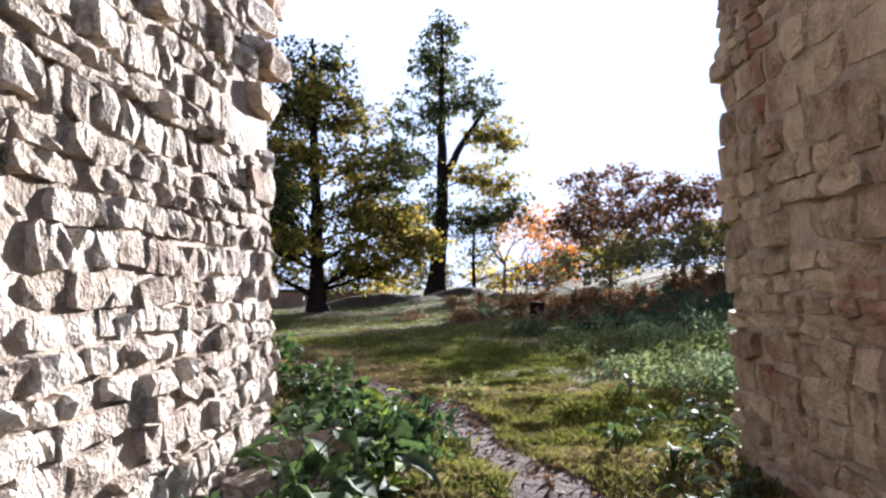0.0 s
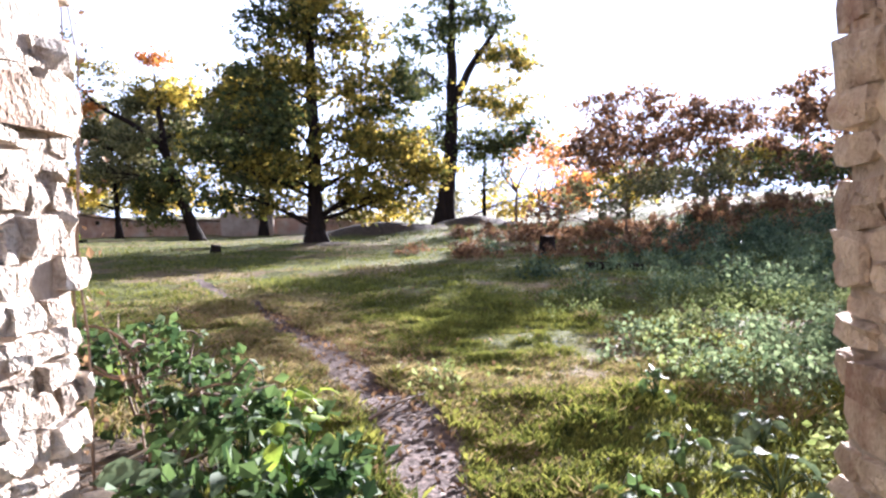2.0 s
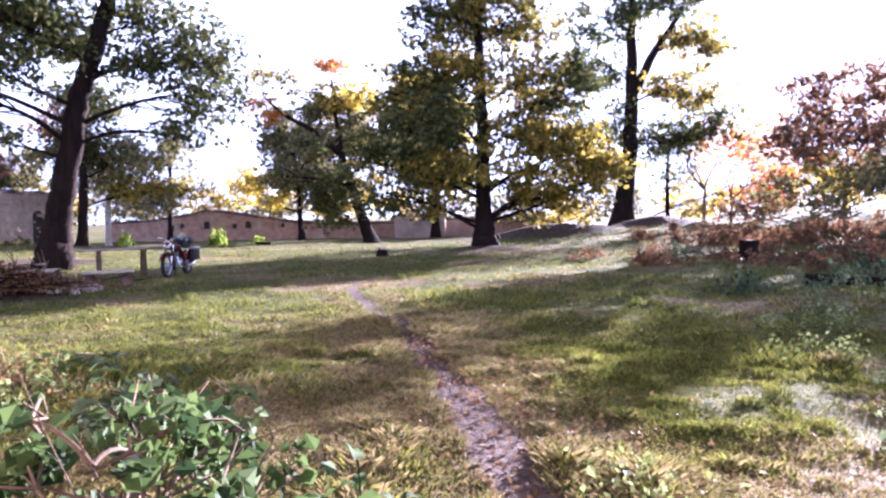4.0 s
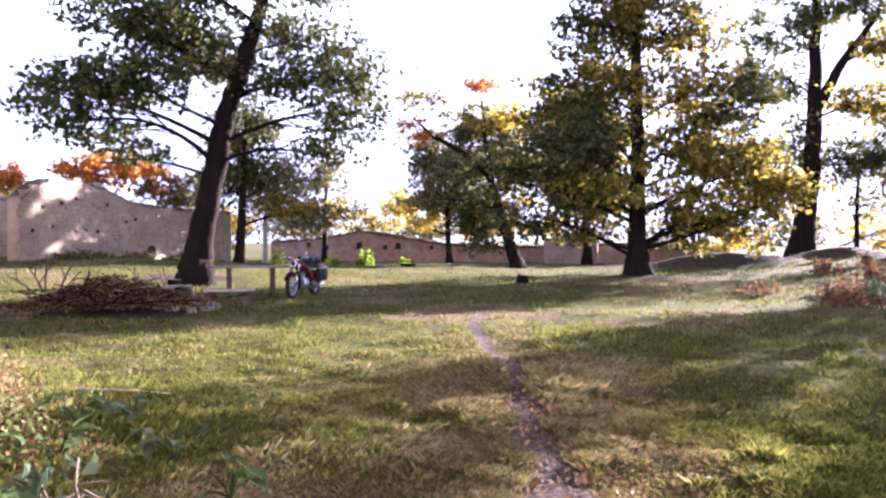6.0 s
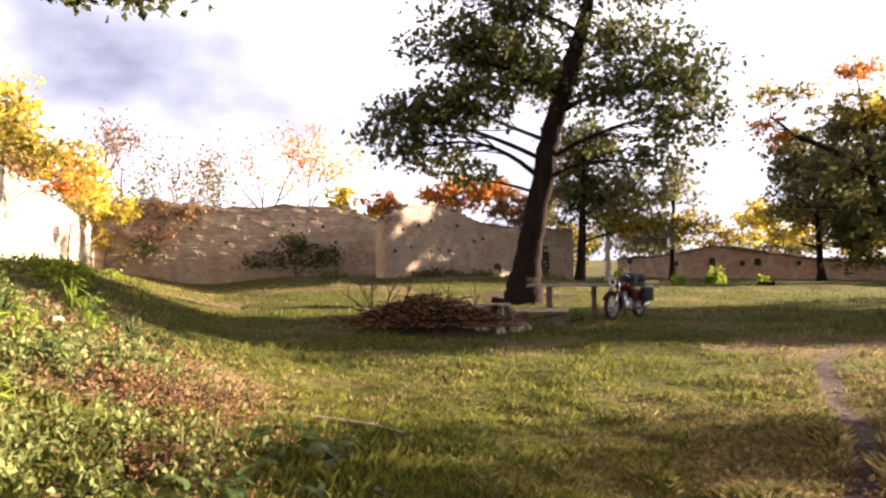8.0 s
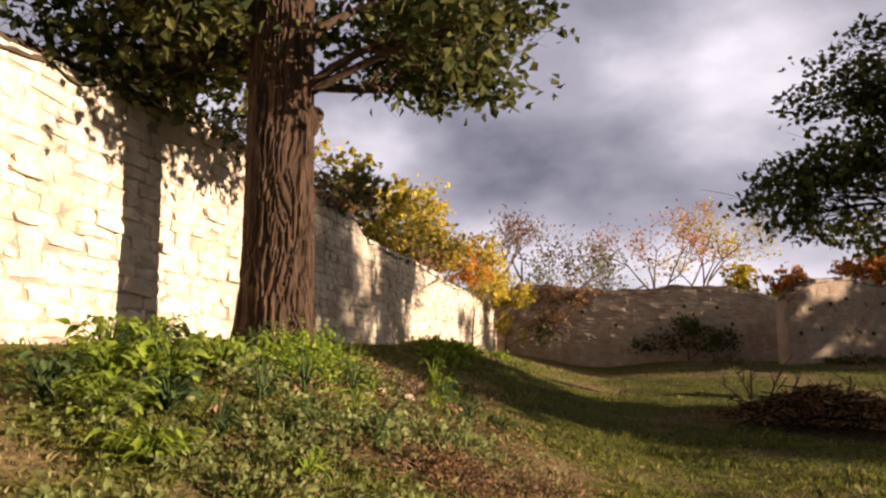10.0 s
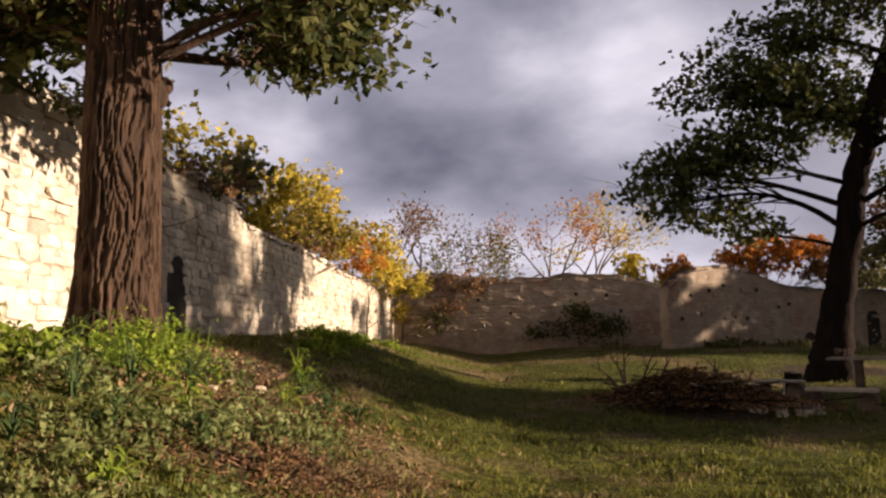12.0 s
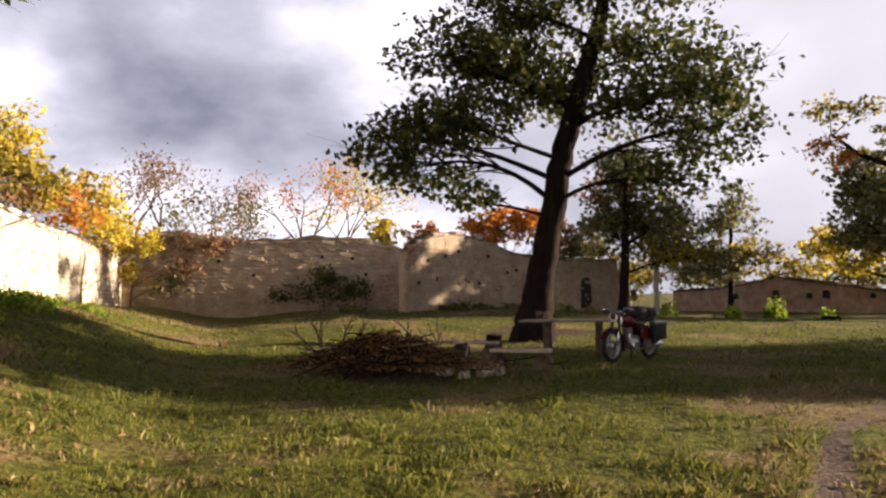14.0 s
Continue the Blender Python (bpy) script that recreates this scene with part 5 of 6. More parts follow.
def motorcycle():
    ob = root("motorcycle", pose(-12.2, 23.08, gz(-12.2, 23.1), 0, 0, 106.5), "old dark red motorcycle with chrome parts and black luggage", "motorcycle")
    # x runs from the front axle back to the rear one
    R = 0.315

    def wheel(x, name):
        hub = new(name)
        hub.parent = ob
        hub.location = (x, 0, R)
        bm = bmesh.new()
        add_ring(bm, R - 0.045, 0.045, n=44, m=10, flat=1.05)
        part("tyre", bm, M["rubber"], hub)
        bm = bmesh.new()
        add_ring(bm, R - 0.092, 0.014, n=40, m=8, flat=2.2)
        part("rim", bm, M["alloy"], hub)
        bm = bmesh.new()
        add_tube(bm, [(0, -0.07, 0), (0, -0.055, 0), (0, 0.055, 0), (0, 0.07, 0)], (0.05, 0.085, 0.085, 0.05), 16)
        part("hub", bm, M["alloy"], hub)
        bm = bmesh.new()
        for i in range(32):
            a = i / 32 * 2 * math.pi
            s = 1 if i % 2 else -1
            b = a + (0.35 if i % 4 < 2 else -0.35)
            add_tube(bm, [(0.08 * math.cos(b), s * 0.045, 0.08 * math.sin(b)), ((R - 0.095) * math.cos(a), 0, (R - 0.095) * math.sin(a))], 0.0022, 4, False)
        part("spokes", bm, M["chrome"], hub)

    wheel(0.0, "front_wheel")
    wheel(1.30, "rear_wheel")

    def fender(x, a0, a1, name, mat):
        bm = bmesh.new()
        n, m = 18, 7
        rows = []
        for i in range(n + 1):
            a = radians(a0 + (a1 - a0) * i / n)
            row = []
            for k in range(m):
                b = radians(-70 + 140 * k / (m - 1))
                r = R + 0.005 + 0.03 * math.cos(b)
                row.append(bm.verts.new((x + r * math.cos(a), 0.075 * math.sin(b), R + r * math.sin(a))))
            rows.append(row)
        for i in range(n):
            for k in range(m - 1):
                bm.faces.new((rows[i][k], rows[i + 1][k], rows[i + 1][k + 1], rows[i][k + 1]))
        bmesh.ops.solidify(bm, geom=bm.faces[:], thickness=0.004)
        part(name, bm, M[mat], ob)

    fender(0.0, -20, 155, "front_mudguard", "red_paint")
    fender(1.30, -15, 170, "rear_mudguard", "red_paint")
    for s in (-1, 1):
        bm = bmesh.new()
        add_tube(bm, [(0, s * 0.09, R), (0.06, s * 0.09, R + 0.16), (0.13, s * 0.09, R + 0.34)], (0.024, 0.028, 0.03), 10)
        add_tube(bm, [(0.13, s * 0.09, R + 0.34), (0.23, s * 0.09, R + 0.6)], (0.036, 0.038), 10)
        part("fork_leg", bm, M["chrome"] if s < 0 else M["alloy"], ob, "bright fork leg")
    bm = bmesh.new()
    add_tube(bm, [(0.24, -0.34, 0.99), (0.24, -0.3, 1.0), (0.27, -0.2, 1.02), (0.24, -0.06, 0.95), (0.24, 0.06, 0.95), (0.27, 0.2, 1.02), (0.24, 0.3, 1.0), (0.24, 0.34, 0.99)], 0.013, 8)
    bar = part("handlebar", bm, M["chrome"], ob)
    for s in (-1, 1):
        bm = bmesh.new()
        add_tube(bm, [(0.25, s * 0.27, 1.005), (0.29, s * 0.37, 0.985)], 0.019, 10)
        part("grip", bm, M["rubber"], bar)
        bm = bmesh.new()
        add_tube(bm, [(0.22, s * 0.26, 1.0), (0.2, s * 0.36, 0.97)], 0.007, 6)
        part("lever", bm, M["chrome"], bar)
    bm = bmesh.new()
    add_ball(bm, (0.26, 0.2, 0.2), (0.16, 0, 0.86))
    lamp = part("headlight", bm, M["red_paint"], ob)
    bm = bmesh.new()
    add_ring(bm, 0.088, 0.012, (0.07, 0, 0.85), (0, 0, 90), n=28, m=8)
    part("lamp_rim", bm, M["chrome"], lamp)
    bm = bmesh.new()
    add_ball(bm, (0.05, 0.168, 0.168), (0.075, 0, 0.85))
    part("lamp_glass", bm, M["glass"], lamp)
    # frame tubes
    bm = bmesh.new()
    for pts in ([(0.25, 0, 0.88), (0.42, 0, 0.55), (0.5, 0, 0.28), (0.9, 0, 0.26)], [(0.26, 0, 0.84), (0.6, 0, 0.7), (0.95, 0, 0.68)], [(0.95, 0.1, 0.68), (1.3, 0.1, R)], [(0.95, -0.1, 0.68), (1.3, -0.1, R)], [(0.9, 0.09, 0.27), (1.3, 0.09, R)], [(0.9, -0.09, 0.27), (1.3, -0.09, R)], [(0.95, 0, 0.68), (0.9, 0, 0.26)], [(1.3, 0.12, R), (1.18, 0.12, 0.68)], [(1.3, -0.12, R), (1.18, -0.12, 0.68)]):
        add_tube(bm, pts, 0.018, 8)
    part("frame", bm, M["red_paint"], ob)
    bm = bmesh.new()
    add_ball(bm, (0.58, 0.29, 0.27), (0.52, 0, 0.77), (0, 6, 0), 20)
    tank = part("fuel_tank", bm, M["red_paint"], ob, "glossy dark red tank")
    bm = bmesh.new()
    add_tube(bm, [(0.45, 0, 0.9), (0.45, 0, 0.925)], (0.03, 0.026), 12)
    part("filler_cap", bm, M["chrome"], tank)
    bm = bmesh.new()
    add_box(bm, (0.34, 0.2, 0.24), (0.66, 0, 0.36), bevel=0.05)
    add_ball(bm, (0.3, 0.27, 0.24), (0.7, 0, 0.36))
    engine = part("engine", bm, M["alloy"], ob, "rounded alloy crankcase")
    for i in range(7):
        bm = bmesh.new()
        add_tube(bm, [(0.56 - i * 0.004, 0, 0.47 + i * 0.026), (0.558 - i * 0.004, 0, 0.482 + i * 0.026)], 0.092, 18)
        part("cooling_fin", bm, M["alloy"], engine)
    for s in (-1, 1):
        bm = bmesh.new()
        add_tube(bm, [(0.5, s * 0.07, 0.5), (0.42, s * 0.12, 0.42), (0.5, s * 0.15, 0.25), (0.8, s * 0.16, 0.24), (1.0, s * 0.165, 0.26), (1.45, s * 0.17, 0.3), (1.55, s * 0.17, 0.31)], (0.02, 0.022, 0.022, 0.024, 0.042, 0.042, 0.02), 12)
        part("exhaust", bm, M["chrome"], ob)
        bm = bmesh.new()
        add_box(bm, (0.34, 0.03, 0.22), (0.98, s * 0.13, 0.52), bevel=0.014)
        part("side_panel", bm, M["red_paint"], ob)
        bm = bmesh.new()
        add_box(bm, (0.40, 0.15, 0.34), (1.28, s * 0.24, 0.56), (0, 0, 0), bevel=0.04)
        bag = part("pannier", bm, M["black"], ob, "black leather pannier")
        bm = bmesh.new()
        add_box(bm, (0.415, 0.165, 0.05), (1.28, s * 0.24, 0.715), bevel=0.015)
        part("pannier_lid", bm, M["alloy"], bag, "pale lid")
        bm = bmesh.new()
        add_tube(bm, [(0.72, s * 0.13, 0.27), (0.72, s * 0.27, 0.27)], 0.016, 8)
        part("footrest", bm, M["rubber"], ob)
    bm = bmesh.new()
    add_box(bm, (0.66, 0.27, 0.12), (1.02, 0, 0.79), (0, 2, 0), bevel=0.045)
    part("seat", bm, M["black"], ob, "black bench seat")
    bm = bmesh.new()
    add_box(bm, (0.34, 0.4, 0.22), (0.82, 0, 0.93), (0, -6, 4), bevel=0.08, rough=0.01)
    part("tank_bag", bm, M["black"], ob, "soft black luggage roll strapped on the seat")
    bm = bmesh.new()
    add_box(bm, (0.32, 0.42, 0.2), (1.16, 0, 0.92), (0, 0, -3), bevel=0.07, rough=0.01)
    part("luggage_roll", bm, M["black"], ob, "soft black bag")
    for s in (-1,):
        bm = bmesh.new()
        add_tube(bm, [(0.26, s * 0.24, 1.01), (0.28, s * 0.27, 1.12), (0.31, s * 0.3, 1.27)], 0.007, 6)
        stalk = part("mirror_stalk", bm, M["chrome"], ob)
        bm = bmesh.new()
        add_tube(bm, [(0.3, s * 0.3, 1.31), (0.315, s * 0.3, 1.31), (0.33, s * 0.3, 1.31)], (0.05, 0.066, 0.055), 18)
        part("mirror", bm, M["black"], stalk, "round black mirror")
    bm = bmesh.new()
    add_box(bm, (0.01, 0.2, 0.13), (1.66, 0, 0.56), (0, -10, 0), bevel=0.003)
    part("number_plate", bm, M["white_paint"], ob, "blank pale plate", smooth=False)
    for s in (-1, 1):
        bm = bmesh.new()
        add_tube(bm, [(0.86, s * 0.12, 0.26), (0.95, s * 0.2, 0.0)], 0.016, 8)
        part("stand_leg", bm, M["black"], ob)


motorcycle()

# ---- plants by the gate and on the slopes ----


def blade_leaf(length, width, rg, droop=0.35, n=5):
    """One broad leaf with a fold and a droop, from its stalk outward."""
    t = np.linspace(0, 1, n)
    half = width * 0.5 * np.sin(np.pi * np.clip(t * 0.94 + 0.06, 0, 1)) ** 0.8 * (1.05 - 0.35 * t)
    x = length * t
    z = 0.25 * length * t - droop * length * t ** 2
    v, f = [], []
    for i in range(n):
        ruff = 0.12 * width * math.sin(i * 2.4 + rg.uniform(0, 3))
        v += [(x[i], -half[i], z[i] + half[i] * 0.35 + ruff), (x[i], 0, z[i]), (x[i], half[i], z[i] + half[i] * 0.35 - ruff)]
    for i in range(n - 1):
        for k in (0, 1):
            f.append([i * 3 + k, i * 3 + k + 1, i * 3 + k + 4, i * 3 + k + 3])
    return np.array(v), f


LEAF = {}
for key, width, droop in (("broad", 0.62, 0.5), ("long", 0.28, 0.55), ("round", 0.85, 0.3)):
    for kind in ("weed", "fresh", "nettle"):
        v, f = blade_leaf(1.0, width, np.random.default_rng(len(LEAF)), droop)
        me = bpy.data.meshes.new("leaf")
        me.from_pydata(v.tolist(), [], f)
        me.materials.append(M[kind])
        me.polygons.foreach_set("use_smooth", np.ones(len(me.polygons), bool))
        LEAF[key, kind] = me


def leafy_plant(name, x, y, h, spread, count, shape, kind, seed, label, group, leaf_scale=1.0):
    """A weed with a few stems and large separate leaves."""
    rg = np.random.default_rng(seed)
    ob = root(name, pose(x, y, gz(x, y)), label, "weed", group)
    st = Soup()
    for i in range(count):
        a = rg.uniform(0, 2 * math.pi)
        top = h * rg.uniform(0.25, 1.0)
        r = spread * rg.uniform(0.05, 0.6)
        e = np.array((r * math.cos(a), r * math.sin(a), top))
        st.add(*tube_np(bezier((0, 0, -0.02), (e[0] * 0.3, e[1] * 0.3, top * 0.7), e, 4), (0.007, 0.006, 0.005, 0.003), 4))
        leaf = new("leaf", LEAF[shape, kind])
        leaf.parent = ob
        size = spread * leaf_scale * rg.uniform(0.3, 0.62)
        leaf.matrix_basis = Matrix.LocRotScale(e, Euler((rg.normal(0, 0.3), rg.normal(0.1, 0.3), a + rg.normal(0, 0.5))), (size, size, size))
    tagged(st.object("stalk", M[kind], ob), kind="stuff")
    return ob


rgp = np.random.default_rng(71)
for i, (x, y, h, s, kind) in enumerate(((-0.75, 7.35, 0.38, 0.42, "weed"), (-0.55, 7.75, 0.36, 0.4, "nettle"), (-0.95, 7.9, 0.42, 0.42, "weed"), (-0.6, 8.3, 0.34, 0.38, "weed"), (-0.85, 8.7, 0.4, 0.4, "nettle"), (-0.45, 6.9, 0.25, 0.3, "weed"), (-0.8, 6.6, 0.3, 0.36, "weed"), (-0.62, 9.2, 0.36, 0.36, "fresh"), (-0.95, 9.5, 0.4, 0.4, "weed"), (-0.8, 10.1, 0.32, 0.34, "weed"), (-1.0, 10.5, 0.34, 0.34, "fresh"), (-1.3, 10.9, 0.3, 0.32, "weed"), (-0.5, 8.0, 0.4, 0.26, "fresh"), (-1.0, 7.0, 0.34, 0.4, "nettle"), (-0.85, 5.9, 0.3, 0.34, "weed"), (-1.05, 6.3, 0.3, 0.3, "weed"))):
    leafy_plant("burdock", x, y, h, s, 11, "broad" if i % 3 else "round", kind, 700 + i, "low weed with broad green leaves at the gate's foot" if kind != "fresh" else "bright green weed with broad leaves", "weeds at the gate")
for i, (x, y) in enumerate(((1.25, 7.2), (1.35, 7.9), (1.15, 8.5), (1.45, 8.9), (0.95, 9.2), (1.7, 9.6), (1.3, 10.0), (1.3, 6.6), (1.05, 7.6), (1.9, 10.4), (1.4, 11.0))):
    leafy_plant("burdock", x, y, 0.22, 0.27, 10, "broad", "nettle" if i % 2 else "weed", 730 + i, "low leafy weed beside the path", "weeds beside the path")
bush("elder_bush", -1.5, 9.6, [(-1.3, 9.25, 0.55, 0.34, 0.34, "weed"), (-1.6, 9.6, 0.72, 0.42, 0.34, "weed"), (-1.25, 9.75, 0.45, 0.34, 0.3, "weed"), (-1.85, 10.1, 0.55, 0.42, 0.32, "weed"), (-1.4, 10.3, 0.35, 0.36, 0.24, "weed"), (-2.2, 10.6, 0.42, 0.4, 0.26, "weed"), (-1.75, 9.5, 1.0, 0.2, 0.16, "fresh")], "dense leafy green bush behind the gate wall", 755, leaf_size=0.075, clump=0.1, per=30, density=0.42, r=0.015)
bush("elder_bush", -2.6, 11.2, [(-2.5, 11.2, 0.32, 0.5, 0.2, "weed"), (-3.0, 11.5, 0.3, 0.4, 0.18, "nettle"), (-2.1, 11.0, 0.3, 0.3, 0.18, "fresh")], "low leafy shoots in the grass", 756, leaf_size=0.08, clump=0.11, per=22, density=0.22, r=0.012)
for i, (x, y, h) in enumerate(((-8.6, 12.2, 0.5), (-9.0, 12.6, 0.55), (-8.2, 12.5, 0.4), (-8.75, 12.9, 0.4), (-10.0, 12.3, 0.6), (-10.4, 12.4, 0.5), (-7.9, 11.4, 0.6), (-7.5, 11.0, 0.7), (-7.2, 11.5, 0.5), (-7.0, 10.7, 0.6), (-6.6, 11.1, 0.5), (-6.7, 11.7, 0.4), (-10.9, 12.2, 0.7), (-9.4, 12.3, 0.5), (-7.9, 10.4, 0.7), (-6.2, 10.6, 0.5), (-5.9, 11.3, 0.4))):
    leafy_plant("nettle_plant", x, y, h * 0.62, 0.26, 22, "long", "fresh" if i % 4 == 0 else "weed", 770 + i, "green weeds at the oak's foot", "weeds round the oak")
for i, (x, y, h) in enumerate(((-6.85, 9.98, 0.78), (-7.25, 9.7, 0.7), (-6.55, 9.62, 0.72), (-7.5, 10.25, 0.6), (-6.4, 10.15, 0.6), (-7.0, 9.4, 0.8), (-6.1, 9.8, 0.55), (-6.2, 9.3, 0.7), (-8.3, 9.3, 0.6), (-5.7, 10.3, 0.45))):
    leafy_plant("nettle_plant", x, y, h * 0.5, 0.5, 64, "broad", "weed" if i % 3 == 1 else "fresh", 840 + i, "tall leafy green weed on the bank by the wall", "tall weeds on the bank", 0.5)
for i, (x, y) in enumerate(((-4.3, 12.3), (-3.6, 11.8), (-3.2, 12.6), (-4.8, 13.2), (-5.2, 13.0), (-2.6, 11.3), (-3.0, 11.6), (-3.9, 12.8))):
    leafy_plant("dock_plant", x, y, 0.2, 0.32, 9, "broad", "nettle" if i % 2 else "weed", 800 + i, "dock with broad grey-green leaves in the grass", "docks in the meadow")


def scatter(n, seed, r_lo=0.5, r_hi=34.0, y_lo=6.0):
    """Places over the meadow, denser towards the trodden path."""
    rg = np.random.default_rng(seed)
    seg = np.array(((0.4, 7.0), (-0.5, 12.5), (-1.5, 14.5), (-4.0, 16.0)))
    u = rg.uniform(0, 3, n)
    c = np.stack([np.interp(u, range(4), seg[:, j]) for j in (0, 1)], 1)
    r = np.exp(rg.uniform(math.log(r_lo), math.log(r_hi), n))
    a = rg.uniform(0, 2 * math.pi, n)
    p = c + np.stack([r * np.cos(a), r * np.sin(a)], 1)
    ok = (p[:, 1] > y_lo) & (south(p[:, 0], p[:, 1]) > 0.1) | ((p[:, 1] > 3) & (np.abs(p[:, 0] - 0.2) < 1.2))
    ok &= ~((p[:, 0] < -1.2) & (p[:, 0] > -3.4) & (p[:, 1] < 8.5)) & ~((p[:, 0] > 1.6) & (p[:, 1] < 8.9))
    return p[ok], np.hypot(*(p[ok] - c[ok]).T), rg


def blades(p, r, rg, height, lean=0.5):
    n = len(p)
    z = ground_z(p[:, 0], p[:, 1])
    k = np.clip(0.55 + r * 0.085, 0.6, 3.2)
    h = height * rg.uniform(0.45, 1.25, n) * np.clip(0.8 + r * 0.02, 0.8, 1.35)
    w = 0.0055 * k * rg.uniform(0.7, 1.4, n)
    a = rg.uniform(0, 2 * math.pi, n)
    d = np.stack([np.cos(a), np.sin(a), np.zeros(n)], 1)
    s = np.stack([-np.sin(a), np.cos(a), np.zeros(n)], 1)
    base = np.stack([p[:, 0], p[:, 1], z - 0.01], 1)
    ln = (lean * rg.uniform(0.1, 1.1, n))[:, None]
    up = np.array((0, 0, 1.0))
    midp = base + up * (h * 0.6)[:, None] + d * ln * (h * 0.35)[:, None]
    tip = base + up * (h * 0.92)[:, None] + d * ln * h[:, None]
    v = np.stack([base - s * w[:, None], base + s * w[:, None], midp + s * w[:, None] * 0.8, tip], 1).reshape(-1, 3)
    o = (np.arange(n) * 4)[:, None]
    return v, np.concatenate([o + [0, 1, 2], o + [0, 2, 3]], 1).reshape(-1, 3)


p, r, rg = scatter(560000, 81)
keep = (wear_at(p[:, 0], p[:, 1]) < rg.uniform(0.2, 0.9, len(p))) & (bare_at(p[:, 0], p[:, 1]) < rg.uniform(0.25, 1.0, len(p)))
p, r = p[keep], r[keep]
is_dry = dry_at(p[:, 0], p[:, 1]) > rg.uniform(0.3, 1.15, len(p))
tuft = 0.35 + 1.3 * patchy(p[:, 0], p[:, 1], 0.22, 12) ** 3 + 1.2 * patchy(p[:, 0], p[:, 1], 0.5, 13) ** 3 + 0.6 * patchy(p[:, 0], p[:, 1], 1.7, 14) ** 2
v, f = blades(p[~is_dry], r[~is_dry], rg, 0.064 * tuft[~is_dry], 0.8)
tagged(mesh_np("grass", v, f, M["blade"]), "short green meadow grass in tufts", "grass", kind="stuff")
v, f = blades(p[is_dry], r[is_dry], rg, 0.06 * tuft[is_dry], 1.2)
tagged(mesh_np("dry_grass", v, f, M["dry"]), "flattened straw-coloured dry grass", "grass", kind="stuff")

# fallen leaves over path and meadow
p, r, rg = scatter(16000, 82, 0.2, 26)
keep = rg.random(len(p)) < 0.14 + 0.3 * np.exp(-trail_distance(p[:, 0], p[:, 1]) / 0.5)
p = p[keep]
v, f = leaves_np(np.stack([p[:, 0], p[:, 1], ground_z(p[:, 0], p[:, 1]) + 0.02], 1), 0.05, up=1.6, rg=rg)
tagged(mesh_np("fallen_leaves", v, f, M["litter"]), "brown and pale leaves fallen on path and grass", "leaves", kind="stuff")
pts = rg.normal(0, 1, (2600, 2)) * (1.5, 1.0) + (-9.0, 11.6)
v, f = leaves_np(np.stack([pts[:, 0], pts[:, 1], ground_z(pts[:, 0], pts[:, 1]) + 0.03], 1), 0.07, up=1.4, rg=rg)
tagged(mesh_np("fallen_leaves", v, f, M["litter"]), "pale dry leaves heaped round the oak's foot", "leaves", kind="stuff")

# pebbles trodden into the path
peb = Soup()
for i in range(240):
    t = rg.uniform(0.2, 0.86) * (len(TRAIL) - 1)
    c = np.array([np.interp(t, range(len(TRAIL)), TRAIL[:, j]) for j in (0, 1)]) + rg.normal(0, 0.18, 2)
    s = rg.uniform(0.01, 0.035)
    vv, ff = SHAPES[int(rg.integers(len(SHAPES)))]
    vv = vv * np.array((s * 1.3, s, s * 0.7)) + (c[0], c[1], gz(*c) + 0.004)
    base = peb.n
    peb.v.append(vv)
    peb.f.extend([[k + base for k in q] for q in ff])
    peb.n += len(vv)
tagged(mesh_np("pebbles", np.concatenate(peb.v), peb.f, M["pebble"]), "small pebbles trodden into the earth path", "pebbles", kind="stuff")


def undergrowth(name, n, seed, cx, cy, sx, sy, h, kind, label, leaf=0.09, stems=True):
    """Knee-high weeds too many to count: thin stems with leaves."""
    rg = np.random.default_rng(seed)
    heads = rg.normal(0, 1, (max(4, n // 16), 2)) * (sx, sy) + (cx, cy)
    tall = rg.uniform(0.45, 1.25, len(heads))
    pick = rg.integers(0, len(heads), n)
    off = rg.normal(0, 1, (n, 2)) * 0.26
    p = heads[pick] + off
    rise = tall[pick] * np.exp(-(off ** 2).sum(1) / 0.16)
    keep = (trail_distance(p[:, 0], p[:, 1]) > 0.45) & ~((p[:, 0] > 1.55) & (p[:, 1] < 8.95)) & ~((p[:, 0] < -1.2) & (p[:, 1] < 8.6))
    pts, st = [], Soup()
    for q, up in zip(p[keep], rise[keep]):
        z = gz(*q)
        hh = h * (0.2 + up) * rg.uniform(0.7, 1.15)
        e = np.array((q[0] + rg.normal(0, 0.12), q[1] + rg.normal(0, 0.12), z + hh))
        k = int(rg.integers(9, 18))
        u = rg.uniform(0.15, 1.0, k)[:, None]
        pts.append(np.array((q[0], q[1], z)) * (1 - u) + e * u + rg.normal(0, 0.06, (k, 3)))
        st.add(*tube_np(np.array(((q[0], q[1], z), e)), (0.006, 0.003), 3))
    v, f = leaves_np(np.concatenate(pts), leaf, rg=rg)
    ob = mesh_np(name, v, f, M[kind])
    st.object("stems", M[kind], ob)
    return tagged(ob, label, "undergrowth", kind="stuff")


undergrowth("nettles", 900, 91, 5.6, 19.5, 2.1, 4.2, 0.42, "nettle_pale", "grey-green nettles covering the bank", leaf=0.07)
undergrowth("nettles", 900, 92, 8.5, 26.0, 3.0, 5.0, 0.55, "nettle", "nettles and brambles high on the bank", leaf=0.09)
undergrowth("nettles", 420, 93, 3.0, 12.6, 0.9, 1.5, 0.26, "nettle_pale", "grey-green nettles beside the meadow", leaf=0.06)
undergrowth("brambles", 420, 94, 3.4, 29.0, 3.2, 2.2, 0.4, "russet", "brown withered brambles on the bank", leaf=0.1)
undergrowth("brambles", 900, 102, 7.5, 36.5, 4.0, 2.6, 0.6, "russet", "brown brambles below the thicket", leaf=0.13)
